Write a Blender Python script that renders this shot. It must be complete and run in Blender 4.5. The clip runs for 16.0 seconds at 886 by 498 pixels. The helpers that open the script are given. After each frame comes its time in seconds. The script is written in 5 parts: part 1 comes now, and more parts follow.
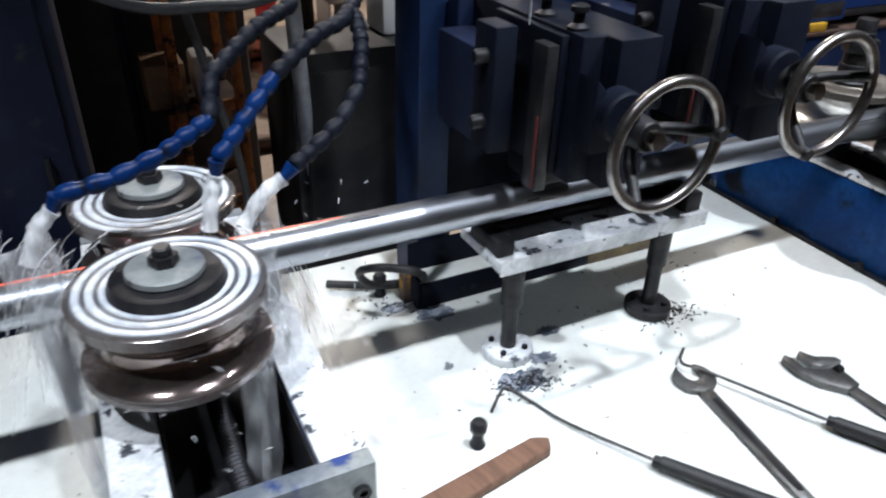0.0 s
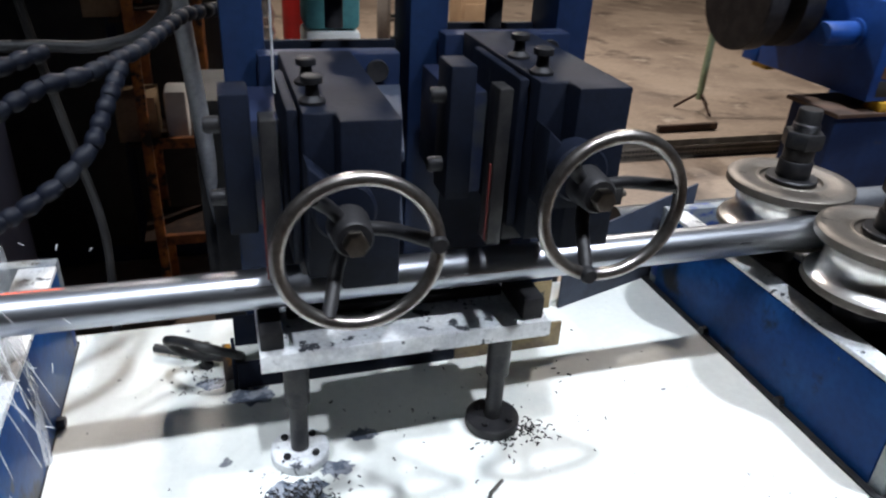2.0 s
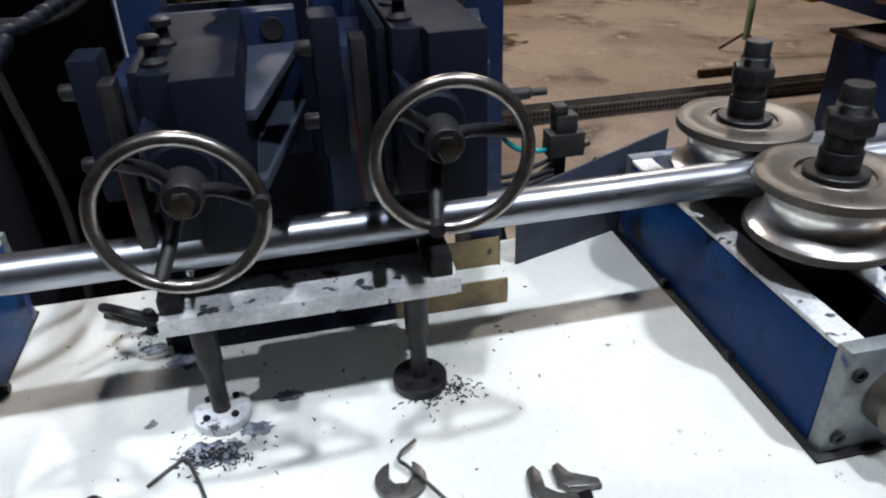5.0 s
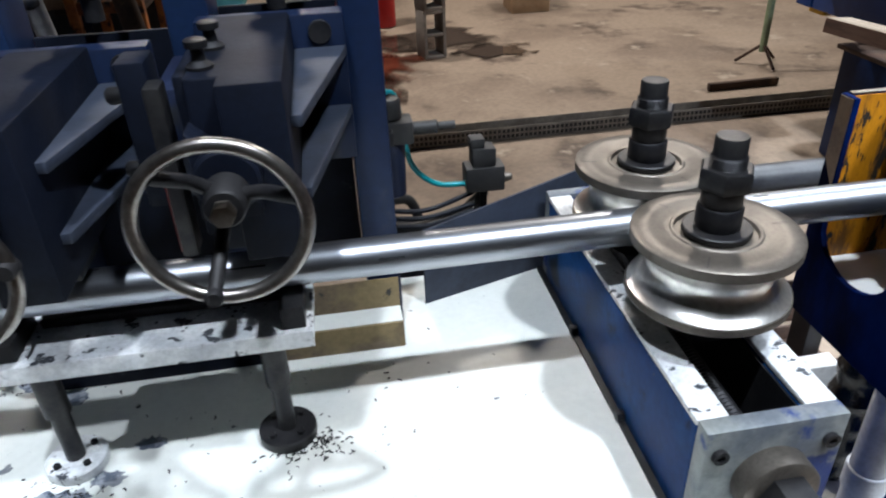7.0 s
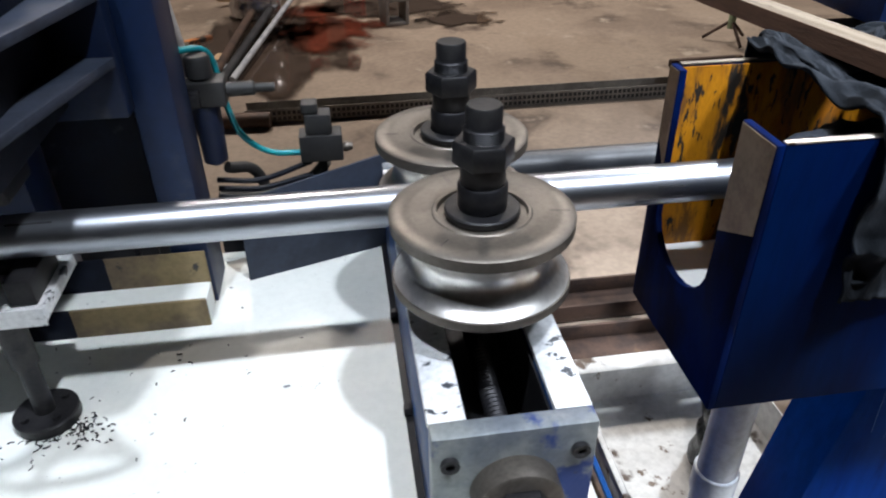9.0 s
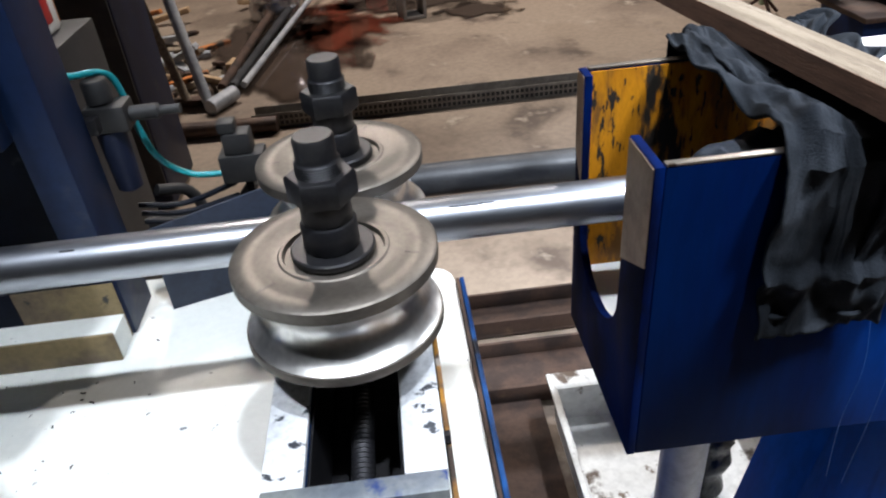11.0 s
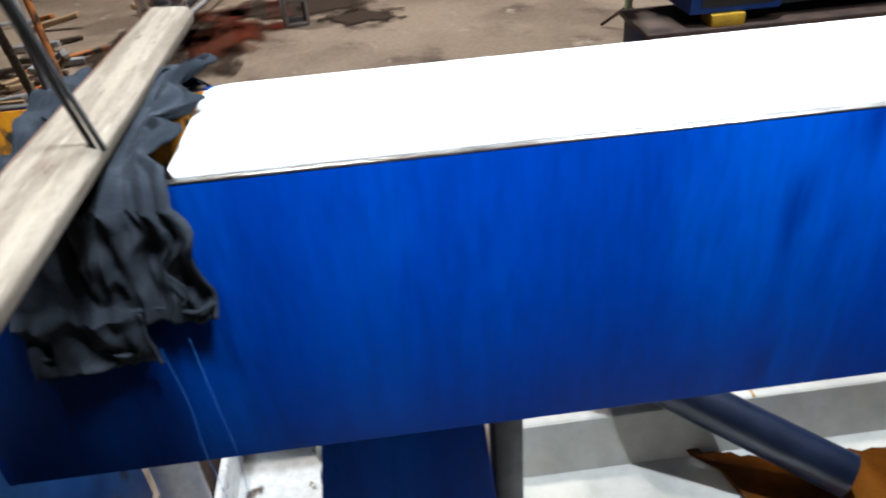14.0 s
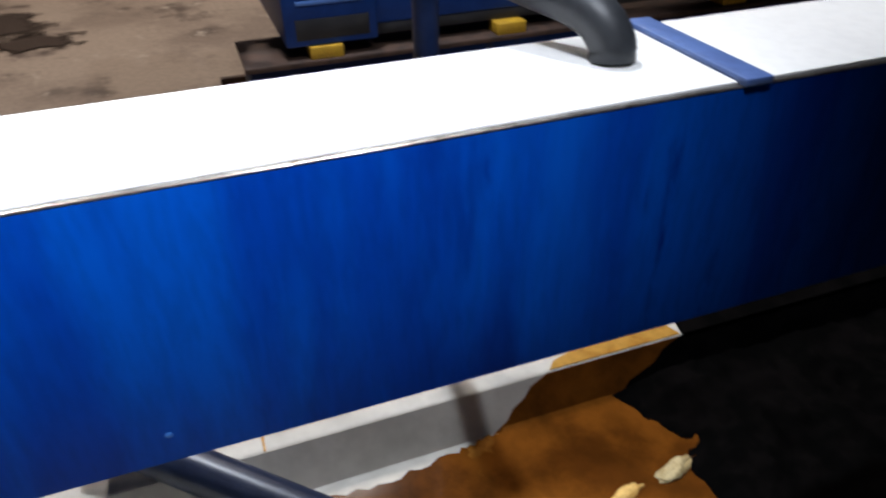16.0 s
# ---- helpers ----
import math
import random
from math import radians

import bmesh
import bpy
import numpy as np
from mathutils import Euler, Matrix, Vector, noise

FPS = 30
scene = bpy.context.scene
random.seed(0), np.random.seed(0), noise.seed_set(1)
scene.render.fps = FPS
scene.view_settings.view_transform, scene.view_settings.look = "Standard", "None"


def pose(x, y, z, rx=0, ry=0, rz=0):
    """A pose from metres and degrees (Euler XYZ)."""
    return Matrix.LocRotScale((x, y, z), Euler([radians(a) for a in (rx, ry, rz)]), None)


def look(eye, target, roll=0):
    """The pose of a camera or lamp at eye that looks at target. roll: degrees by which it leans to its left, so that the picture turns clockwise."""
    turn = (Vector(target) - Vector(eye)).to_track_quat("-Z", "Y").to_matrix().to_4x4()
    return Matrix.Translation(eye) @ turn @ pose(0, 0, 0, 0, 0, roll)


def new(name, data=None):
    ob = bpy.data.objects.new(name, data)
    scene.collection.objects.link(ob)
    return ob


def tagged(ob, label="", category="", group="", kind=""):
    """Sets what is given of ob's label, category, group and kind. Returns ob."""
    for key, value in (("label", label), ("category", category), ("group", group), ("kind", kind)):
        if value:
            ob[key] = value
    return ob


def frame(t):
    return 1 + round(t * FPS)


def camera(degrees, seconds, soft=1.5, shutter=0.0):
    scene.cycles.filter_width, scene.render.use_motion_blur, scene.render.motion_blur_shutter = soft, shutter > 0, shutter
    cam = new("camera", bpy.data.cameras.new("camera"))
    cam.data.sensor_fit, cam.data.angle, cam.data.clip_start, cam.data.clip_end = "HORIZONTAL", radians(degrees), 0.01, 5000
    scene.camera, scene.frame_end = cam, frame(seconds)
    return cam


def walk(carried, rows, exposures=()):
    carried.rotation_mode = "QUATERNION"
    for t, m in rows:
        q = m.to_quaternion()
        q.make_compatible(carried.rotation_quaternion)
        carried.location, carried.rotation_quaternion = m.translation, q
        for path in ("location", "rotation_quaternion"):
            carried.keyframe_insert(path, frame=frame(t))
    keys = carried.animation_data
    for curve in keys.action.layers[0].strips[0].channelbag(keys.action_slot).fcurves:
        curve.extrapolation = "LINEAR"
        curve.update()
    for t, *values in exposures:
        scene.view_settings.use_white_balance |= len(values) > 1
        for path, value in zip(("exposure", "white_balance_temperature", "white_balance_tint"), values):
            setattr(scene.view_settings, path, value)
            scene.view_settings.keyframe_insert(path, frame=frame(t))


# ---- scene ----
EXPOSURES = [(0.0, 0.0, 6200, 13), (2.2, -0.05, 6200, 13), (3.0, -0.3, 6250, 14), (5.5, -0.4, 6250, 14), (6.2, -0.36, 6250, 13), (7.0, -0.12, 6100, 11), (8.0, -0.2, 6150, 12), (10.5, -0.22, 6200, 13), (11.5, 0.0, 6150, 13),
             (12.3, 0.16, 5950, 9), (13.0, -0.02, 5900, 9), (14.5, 0.06, 5950, 9), (15.0, -0.02, 6000, 10), (15.5, -0.26, 6100, 13), (16.0, -0.52, 6200, 15)]
cam = camera(63.84, 16.0, soft=2.1, shutter=0.4)
PATH = [
    (0, -1.6744, -0.9596, 1.7021, 59.134, -1.434, -26.407),
    (0.5, -1.5159, -0.9629, 1.6994, 60.465, -2.218, -23.827),
    (1, -1.3847, -0.9658, 1.7304, 62.097, -2.708, -22.048),
    (1.5, -1.3110, -0.9872, 1.7539, 62.980, -0.232, -23.506),
    (2, -1.1165, -0.9771, 1.7121, 62.032, -2.929, -16.609),
    (2.5, -1.0112, -0.9892, 1.6933, 60.018, -0.486, -12.595),
    (3, -0.9741, -0.9968, 1.7017, 60.049, 0.412, -13.909),
    (5.5, -0.7957, -1.0287, 1.6953, 58.747, 1.827, -12.580),
    (6, -0.7248, -1.0048, 1.7180, 59.483, 0.539, -14.660),
    (6.5, -0.6127, -0.9909, 1.7151, 59.357, 0.500, -11.819),
    (7, -0.5366, -0.9852, 1.7198, 59.149, 2.131, -9.399),
    (7.5, -0.4331, -0.9719, 1.6954, 58.481, 0.335, -9.312),
    (8, -0.3503, -0.9810, 1.6777, 57.996, -0.453, -9.970),
    (10.5, 0.0586, -0.8578, 1.6483, 55.916, 3.456, -5.416),
    (11, 0.0956, -0.8562, 1.6484, 56.200, 4.343, -5.704),
    (11.5, 0.1709, -0.8880, 1.6680, 57.215, 6.125, -8.095),
    (12, 0.3558, -0.9144, 1.6570, 55.809, 1.538, -12.923),
    (12.5, 0.5437, -0.9219, 1.6666, 55.246, 1.602, -16.185),
    (13, 0.6840, -0.8994, 1.6383, 56.528, 1.799, -7.885),
    (13.5, 0.8146, -0.8928, 1.6373, 54.55, 2.456, -4.035),
    (14, 0.9945, -0.9449, 1.6505, 56.089, 3.896, -6.149),
    (14.5, 1.1849, -0.9823, 1.6606, 56.02, 1.923, -5.081),
    (15, 1.3945, -0.9954, 1.6958, 58.530, 2.937, -8.227),
    (15.3, 1.6156, -1.0116, 1.6994, 57.778, 0.854, -11.505),
    (15.5, 1.7447, -1.0251, 1.6961, 58.480, -0.784, -14.503),
    (16, 1.9513, -1.0230, 1.6961, 55.862, 0.885, -20.136),
]
walk(cam, [(t, pose(x, y, z, rx, ry, rz)) for t, x, y, z, rx, ry, rz in PATH], EXPOSURES)

# ---- world, lamps ----
world = bpy.data.worlds.new("hall_air")
scene.world = world
world.use_nodes = True
_bg = world.node_tree.nodes["Background"]
_bg.inputs["Color"].default_value = (0.75, 0.85, 1.0, 1)
_bg.inputs["Strength"].default_value = 0.008


def lamp(name, at, aim, watts, size, colour=(1.0, 0.95, 0.88)):
    data = bpy.data.lights.new(name, "AREA")
    data.shape, data.size, data.energy, data.color = "DISK", size, watts, colour
    ob = new(name, data)
    ob.matrix_world = look(at, aim)
    return ob


def spot(name, at, aim, watts, cone, blend, soft=0.08):
    data = bpy.data.lights.new(name, "SPOT")
    data.energy, data.spot_size, data.spot_blend, data.shadow_soft_size, data.color = watts, radians(cone), blend, soft, (0.90, 0.96, 1.0)
    new(name, data).matrix_world = look(at, aim)


spot("high_bay_lamp_exit", (0.80, -1.20, 4.9), (-0.15, -0.15, 0.8), 690, 40, 0.3)
spot("high_bay_lamp_bed", (-0.90, -1.20, 4.9), (-0.85, -0.30, 0.8), 560, 35, 0.35)
spot("high_bay_lamp_entry", (-3.1, -1.15, 4.9), (-1.86, -0.10, 1.0), 560, 27, 0.5)
# Unseen fill lamp added to brighten the floor behind the machine.
lamp("aisle_fill_lamp", (2.8, 5.2, 5.6), (2.6, 4.6, 0.0), 235, 0.4, (1.0, 0.90, 0.78))
# Added lamp, no known source, that lifts the scrap and wet floor.
lamp("scrap_fill_lamp", (-0.9, 5.6, 5.6), (-1.0, 5.0, 0.0), 310, 0.4, (1.0, 0.90, 0.78))
# Made-up spot that brightens the motor front; its cone misses the trough cover.
spot("motor_fill_spot", (3.4, -1.4, 5.2), (2.6, 2.7, 0.6), 560, 38, 0.4)
# Another unseen fill lamp, for the far floor.
lamp("far_floor_fill_lamp", (5.0, 8.0, 5.6), (4.6, 8.0, 0.0), 130, 0.5, (1.0, 0.90, 0.76))
spot("run_out_lamp_front", (1.95, -1.25, 4.3), (1.52, -0.19, 1.05), 2200, 49, 1.0, 0.28)
# Unseen spot added to brighten the tray; the cone leaves out the bed.
spot("tray_fill_spot", (2.4, 1.75, 4.4), (2.3, 0.55, 0.0), 800, 72, 0.5)


# ---- materials ----
def surf(name, c1, c2=None, scale=8.0, rough=0.5, metal=0.0, bump=0.1, fine=90.0, spots=None, stretch=(1, 1, 1), rough2=None, coat=0.0, patch=(0.42, 0.62), spec=0.5, grease_shade=None, grain=0.82):
    """Two-scale procedural surface: broad patches of c1 and c2, fine grain, optional spots (colour, scale, low, high),
    and an end tint of greasy dirt with painted shade (tint, from x, to x).
    """
    m = bpy.data.materials.new(name)
    m.use_nodes = True
    nt = m.node_tree
    n, l = nt.nodes, nt.links
    b = n["Principled BSDF"]
    co = n.new("ShaderNodeTexCoord")
    mp = n.new("ShaderNodeMapping")
    mp.inputs["Scale"].default_value = stretch
    l.new(co.outputs["Object"], mp.inputs["Vector"])

    def noise_tex(sc, detail=6.0):
        t = n.new("ShaderNodeTexNoise")
        t.inputs["Scale"].default_value, t.inputs["Detail"].default_value, t.inputs["Roughness"].default_value = sc, detail, 0.6
        l.new(mp.outputs["Vector"], t.inputs["Vector"])
        return t.outputs["Fac"]

    def ramp(fac, lo, hi):
        r = n.new("ShaderNodeMapRange")
        r.interpolation_type = "SMOOTHSTEP"
        r.inputs["From Min"].default_value, r.inputs["From Max"].default_value = lo, hi
        l.new(fac, r.inputs["Value"])
        return r.outputs["Result"]

    def mix(fac, a, c, mode="MIX"):
        x = n.new("ShaderNodeMix")
        x.data_type, x.blend_type = "RGBA", mode
        for sock, v in ((x.inputs[0], fac), (x.inputs[6], a), (x.inputs[7], c)):
            if isinstance(v, (int, float)):
                sock.default_value = v
            elif isinstance(v, tuple):
                sock.default_value = (*v, 1)
            else:
                l.new(v, sock)
        return x.outputs[2]

    c2 = c2 or tuple(min(1, v * 0.8) for v in c1)
    big, small = noise_tex(scale), noise_tex(fine, 3.0)
    col = mix(ramp(big, *patch), c1, c2)
    col = mix(ramp(small, 0.35, 0.7), col, mix(1.0, col, (grain, grain, grain), "MULTIPLY"))
    for sc, ssc, lo, hi in ([spots] if spots and not isinstance(spots, list) else spots or []):
        col = mix(ramp(noise_tex(ssc, 5.0), lo, hi), col, sc)
    # Tint along x: greasy dirt and painted shade towards one end.
    if grease_shade:
        dark, clean, greasy = grease_shade
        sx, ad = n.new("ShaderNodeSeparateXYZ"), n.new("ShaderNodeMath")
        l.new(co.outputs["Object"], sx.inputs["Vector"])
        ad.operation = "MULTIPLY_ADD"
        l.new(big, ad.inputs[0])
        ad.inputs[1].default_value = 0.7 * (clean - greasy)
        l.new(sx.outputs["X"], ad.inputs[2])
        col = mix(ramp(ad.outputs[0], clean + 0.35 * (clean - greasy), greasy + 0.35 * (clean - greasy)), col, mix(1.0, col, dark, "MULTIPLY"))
    l.new(col, b.inputs["Base Color"])
    rr = n.new("ShaderNodeMapRange")
    rr.inputs["To Min"].default_value, rr.inputs["To Max"].default_value = rough, rough2 if rough2 is not None else min(1.0, rough * 1.35)
    l.new(big, rr.inputs["Value"])
    l.new(rr.outputs["Result"], b.inputs["Roughness"])
    b.inputs["Metallic"].default_value = metal
    b.inputs["Coat Weight"].default_value = coat
    b.inputs["Specular IOR Level"].default_value = spec
    if bump:
        bp = n.new("ShaderNodeBump")
        bp.inputs["Strength"].default_value, bp.inputs["Distance"].default_value = bump, 0.004
        l.new(small, bp.inputs["Height"])
        l.new(bp.outputs["Normal"], b.inputs["Normal"])
    return m


CREAM = surf("cream_bed_paint", (0.79, 0.80, 0.76), (0.73, 0.75, 0.715), 3, 0.42, 0, 0.05, 60, [((0.16, 0.17, 0.19), 26, 0.685, 0.72), ((0.06, 0.065, 0.08), 75, 0.69, 0.72)], grain=0.95)
BLUE = surf("blue_machine_paint", (0.005, 0.036, 0.142), (0.010, 0.060, 0.195), 4, 0.34, 0, 0.06, 70, [((0.008, 0.009, 0.014), 9, 0.56, 0.70), ((0.05, 0.06, 0.08), 24, 0.68, 0.72)], spec=0.1)
# Greasy smudges and the shade at the trough's end share one dark tint.
BLUE_TROUGH = surf("blue_trough_paint", (0.0004, 0.0245, 0.200), (0.0006, 0.043, 0.272), 2.6, 0.48, 0, 0.05, 50, [((0.0014, 0.050, 0.292), 2.0, 0.50, 0.80), ((0.0003, 0.014, 0.125), 3.1, 0.56, 0.68), ((0.0003, 0.011, 0.12), 7.5, 0.63, 0.74)], stretch=(1.7, 1, 0.30), spec=0.03, grease_shade=((0.7, 0.24, 0.22), 0.86, 0.52))
BLUE_DARK = surf("dark_blue_worn_paint", (0.007, 0.011, 0.032), (0.013, 0.020, 0.050), 5, 0.45, 0, 0.1, 80, ((0.03, 0.033, 0.04), 9, 0.6, 0.7), spec=0.3)
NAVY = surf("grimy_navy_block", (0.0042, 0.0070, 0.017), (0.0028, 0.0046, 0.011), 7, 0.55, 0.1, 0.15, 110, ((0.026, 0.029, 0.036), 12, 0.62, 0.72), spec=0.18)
RUBBED = surf("rubbed_steel_top", (0.78, 0.79, 0.80), (0.56, 0.58, 0.61), 12, 0.38, 0.1, 0.12, 120, [((0.035, 0.04, 0.05), 30, 0.59, 0.64), ((0.05, 0.055, 0.065), 9, 0.67, 0.73)])
STEEL = surf("turned_steel", (0.165, 0.146, 0.126), (0.12, 0.105, 0.09), 10, 0.40, 0.7, 0.05, 160)
CHROME = surf("polished_groove_steel", (0.88, 0.86, 0.83), (0.78, 0.76, 0.74), 5, 0.24, 0.95, 0.02, 90, rough2=0.34)
TUBE = surf("bright_steel_tube", (0.42, 0.44, 0.48), (0.32, 0.34, 0.38), 6, 0.27, 1.0, 0.03, 120, [((0.16, 0.16, 0.18), 5, 0.62, 0.72)], stretch=(0.15, 1, 1), rough2=0.42)
RIM = surf("worn_handwheel_steel", (0.36, 0.34, 0.32), (0.20, 0.18, 0.17), 20, 0.26, 0.95, 0.06, 140, ((0.10, 0.07, 0.05), 24, 0.62, 0.7))
IRON = surf("oiled_black_iron", (0.016, 0.016, 0.019), (0.030, 0.029, 0.031), 14, 0.42, 0.4, 0.1, 140, spec=0.35)
GUNMETAL = surf("phosphated_shaft_steel", (0.022, 0.022, 0.026), (0.040, 0.039, 0.040), 18, 0.38, 0.6, 0.08, 160)
RUST = surf("brown_rusty_steel", (0.066, 0.036, 0.024), (0.034, 0.020, 0.015), 9, 0.7, 0.1, 0.3, 90, ((0.12, 0.075, 0.045), 7, 0.62, 0.74))
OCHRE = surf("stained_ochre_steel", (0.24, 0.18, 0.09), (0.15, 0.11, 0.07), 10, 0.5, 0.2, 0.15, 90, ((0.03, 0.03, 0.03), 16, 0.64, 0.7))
WHITE = surf("white_cover_paint", (0.82, 0.82, 0.80), (0.78, 0.78, 0.77), 2, 0.35, 0, 0.03, 40, grain=0.95)
WOOD = surf("sawn_plank", (0.25, 0.205, 0.155), (0.17, 0.135, 0.10), 5, 0.8, 0, 0.35, 70, [((0.12, 0.085, 0.06), 7, 0.60, 0.74), ((0.31, 0.27, 0.22), 12, 0.60, 0.7), ((0.085, 0.06, 0.042), 20, 0.64, 0.70)], stretch=(8, 0.7, 8), spec=0.15)
WOOD_EDGE = surf("reddish_plank_edge", (0.19, 0.10, 0.062), (0.13, 0.07, 0.045), 8, 0.8, 0, 0.3, 80, stretch=(8, 0.7, 8))
CLOTH = surf("charcoal_work_cloth", (0.0165, 0.0195, 0.0245), (0.031, 0.0355, 0.043), 12, 0.95, 0, 0.5, 380, spec=0.08)
FLOOR = surf("stained_concrete", (0.285, 0.222, 0.168), (0.19, 0.142, 0.106), 0.9, 0.5, 0, 0.2, 26, [((0.085, 0.060, 0.045), 1.7, 0.54, 0.68), ((0.37, 0.31, 0.245), 3.5, 0.60, 0.74), ((0.06, 0.045, 0.038), 9, 0.70, 0.76)], rough2=0.75)
CONC = surf("grey_concrete", (0.30, 0.27, 0.24), (0.22, 0.20, 0.18), 6, 0.85, 0, 0.3, 60)
OIL = surf("amber_oil", (0.165, 0.055, 0.007), (0.085, 0.027, 0.004), 3, 0.10, 0, 0.02, 20, ((0.28, 0.12, 0.02), 5, 0.66, 0.75), spec=0.3)
SLUDGE = surf("black_sludge", (0.0014, 0.0014, 0.0014), (0.0035, 0.003, 0.003), 9, 0.85, 0, 0.5, 40, ((0.04, 0.037, 0.036), 30, 0.745, 0.78), spec=0.02)
HOSE_BLUE = surf("blue_coolant_hose", (0.0015, 0.017, 0.085), (0.003, 0.024, 0.11), 20, 0.3, 0, 0.05, 90, [((0.006, 0.008, 0.015), 30, 0.55, 0.66)], spec=0.15)
HOSE_DARK = surf("grimy_hose", (0.0045, 0.006, 0.012), (0.010, 0.012, 0.018), 20, 0.45, 0, 0.1, 90, spec=0.15)
BLACK = surf("black_rubber", (0.013, 0.013, 0.014), (0.024, 0.023, 0.023), 12, 0.5, 0, 0.1, 120)
GREYPIPE = surf("grey_pipe", (0.42, 0.44, 0.47), (0.30, 0.32, 0.36), 8, 0.35, 0.1, 0.05, 80)
DARKPIPE = surf("dark_grey_pipe", (0.030, 0.032, 0.036), (0.050, 0.052, 0.057), 7, 0.4, 0.3, 0.1, 90, ((0.18, 0.18, 0.18), 18, 0.71, 0.75))
NAVYPIPE = surf("navy_plastic_pipe", (0.009, 0.017, 0.046), (0.014, 0.024, 0.060), 8, 0.3, 0, 0.05, 80)
ORANGE = surf("rusty_orange_frame", (0.50, 0.17, 0.035), (0.22, 0.08, 0.03), 7, 0.65, 0, 0.2, 80, [((0.02, 0.014, 0.01), 11, 0.5, 0.62)])
RED = surf("red_cylinder_paint", (0.45, 0.012, 0.012), (0.36, 0.010, 0.012), 6, 0.35, 0, 0.05, 80)
GREEN = surf("pale_green_pipe", (0.28, 0.36, 0.22), (0.22, 0.28, 0.18), 8, 0.5, 0, 0.1, 80)
MOTOR = surf("bright_blue_motor_paint", (0.009, 0.044, 0.20), (0.012, 0.056, 0.245), 5, 0.35, 0, 0.05, 80, spec=0.2)
TEAL = surf("teal_air_hose", (0.01, 0.30, 0.33), (0.01, 0.24, 0.28), 10, 0.3, 0, 0.02, 80)
CARTON = surf("brown_carton", (0.42, 0.29, 0.17), (0.36, 0.24, 0.14), 6, 0.8, 0, 0.1, 80)
WALLPAINT = surf("hall_wall_paint", (0.12, 0.12, 0.12), (0.09, 0.09, 0.09), 1.2, 0.8, 0, 0.1, 30)
FOAM = surf("aerated_coolant", (0.66, 0.69, 0.73), (0.44, 0.48, 0.54), 14, 0.2, 0, 0.3, 60)


def water_mat(name, tint, density):
    m = bpy.data.materials.new(name)
    m.use_nodes = True
    nt = m.node_tree
    b = nt.nodes["Principled BSDF"]
    b.inputs["Base Color"].default_value = (*tint, 1)
    b.inputs["Roughness"].default_value = 0.45
    t = nt.nodes.new("ShaderNodeTexNoise")
    t.inputs["Scale"].default_value, t.inputs["Detail"].default_value = 45, 5
    r = nt.nodes.new("ShaderNodeMapRange")
    r.inputs["From Min"].default_value, r.inputs["From Max"].default_value = 0.35, 0.72
    r.inputs["To Min"].default_value, r.inputs["To Max"].default_value = density * 0.3, density
    co = nt.nodes.new("ShaderNodeTexCoord")
    mp = nt.nodes.new("ShaderNodeMapping")
    mp.inputs["Scale"].default_value = (1.5, 1.5, 0.25)
    nt.links.new(co.outputs["Object"], mp.inputs["Vector"])
    nt.links.new(mp.outputs["Vector"], t.inputs["Vector"])
    nt.links.new(t.outputs["Fac"], r.inputs["Value"])
    nt.links.new(r.outputs["Result"], b.inputs["Alpha"])
    return m


SPRAY = water_mat("spraying_coolant", (0.86, 0.89, 0.92), 0.17)
SHEET = water_mat("coolant_sheet", (0.88, 0.90, 0.93), 0.42)
STREAM = water_mat("coolant_stream", (0.90, 0.92, 0.94), 0.80)


# ---- mesh helpers ----
def thing(name, label, category, at=(0, 0, 0), group="", kind=""):
    ob = new(name)
    ob.empty_display_size = 0.05
    ob.matrix_basis = pose(*at)
    return tagged(ob, label, category, group, kind)


def mesh_of(name, bm, material, smooth=40):
    me = bpy.data.meshes.new(name)
    bm.normal_update()
    bm.to_mesh(me)
    bm.free()
    for m in material if isinstance(material, (list, tuple)) else [material]:
        me.materials.append(m)
    if smooth:
        me.shade_smooth()
        me.set_sharp_from_angle(angle=radians(smooth))
    return me


def part(name, bm, material, parent=None, label="", m=None):
    ob = new(name, mesh_of(name, bm, material))
    if parent:
        ob.parent = parent
    if m:
        ob.matrix_basis = m
    return tagged(ob, label)


def solo(name, bm, material, label, category, group="", kind="", m=None):
    """A thing that is one mesh."""
    ob = part(name, bm, material, None, label, m)
    return tagged(ob, label, category, group, kind)


def box(x0, x1, y0, y1, z0, z1, bevel=0.004, bm=None, seg=2):
    b = bmesh.new()
    bmesh.ops.create_cube(b, size=1)
    for v in b.verts:
        v.co = Vector(((x0 + x1) / 2 + v.co.x * (x1 - x0), (y0 + y1) / 2 + v.co.y * (y1 - y0), (z0 + z1) / 2 + v.co.z * (z1 - z0)))
    if bevel:
        bmesh.ops.bevel(b, geom=list(b.edges), offset=bevel, segments=seg, profile=0.5, affect="EDGES")
    return joined(bm, b)


def joined(bm, b):
    if bm is None:
        return b
    tmp = bpy.data.meshes.new("tmp")
    b.to_mesh(tmp)
    b.free()
    bm.from_mesh(tmp)
    bpy.data.meshes.remove(tmp)
    return bm


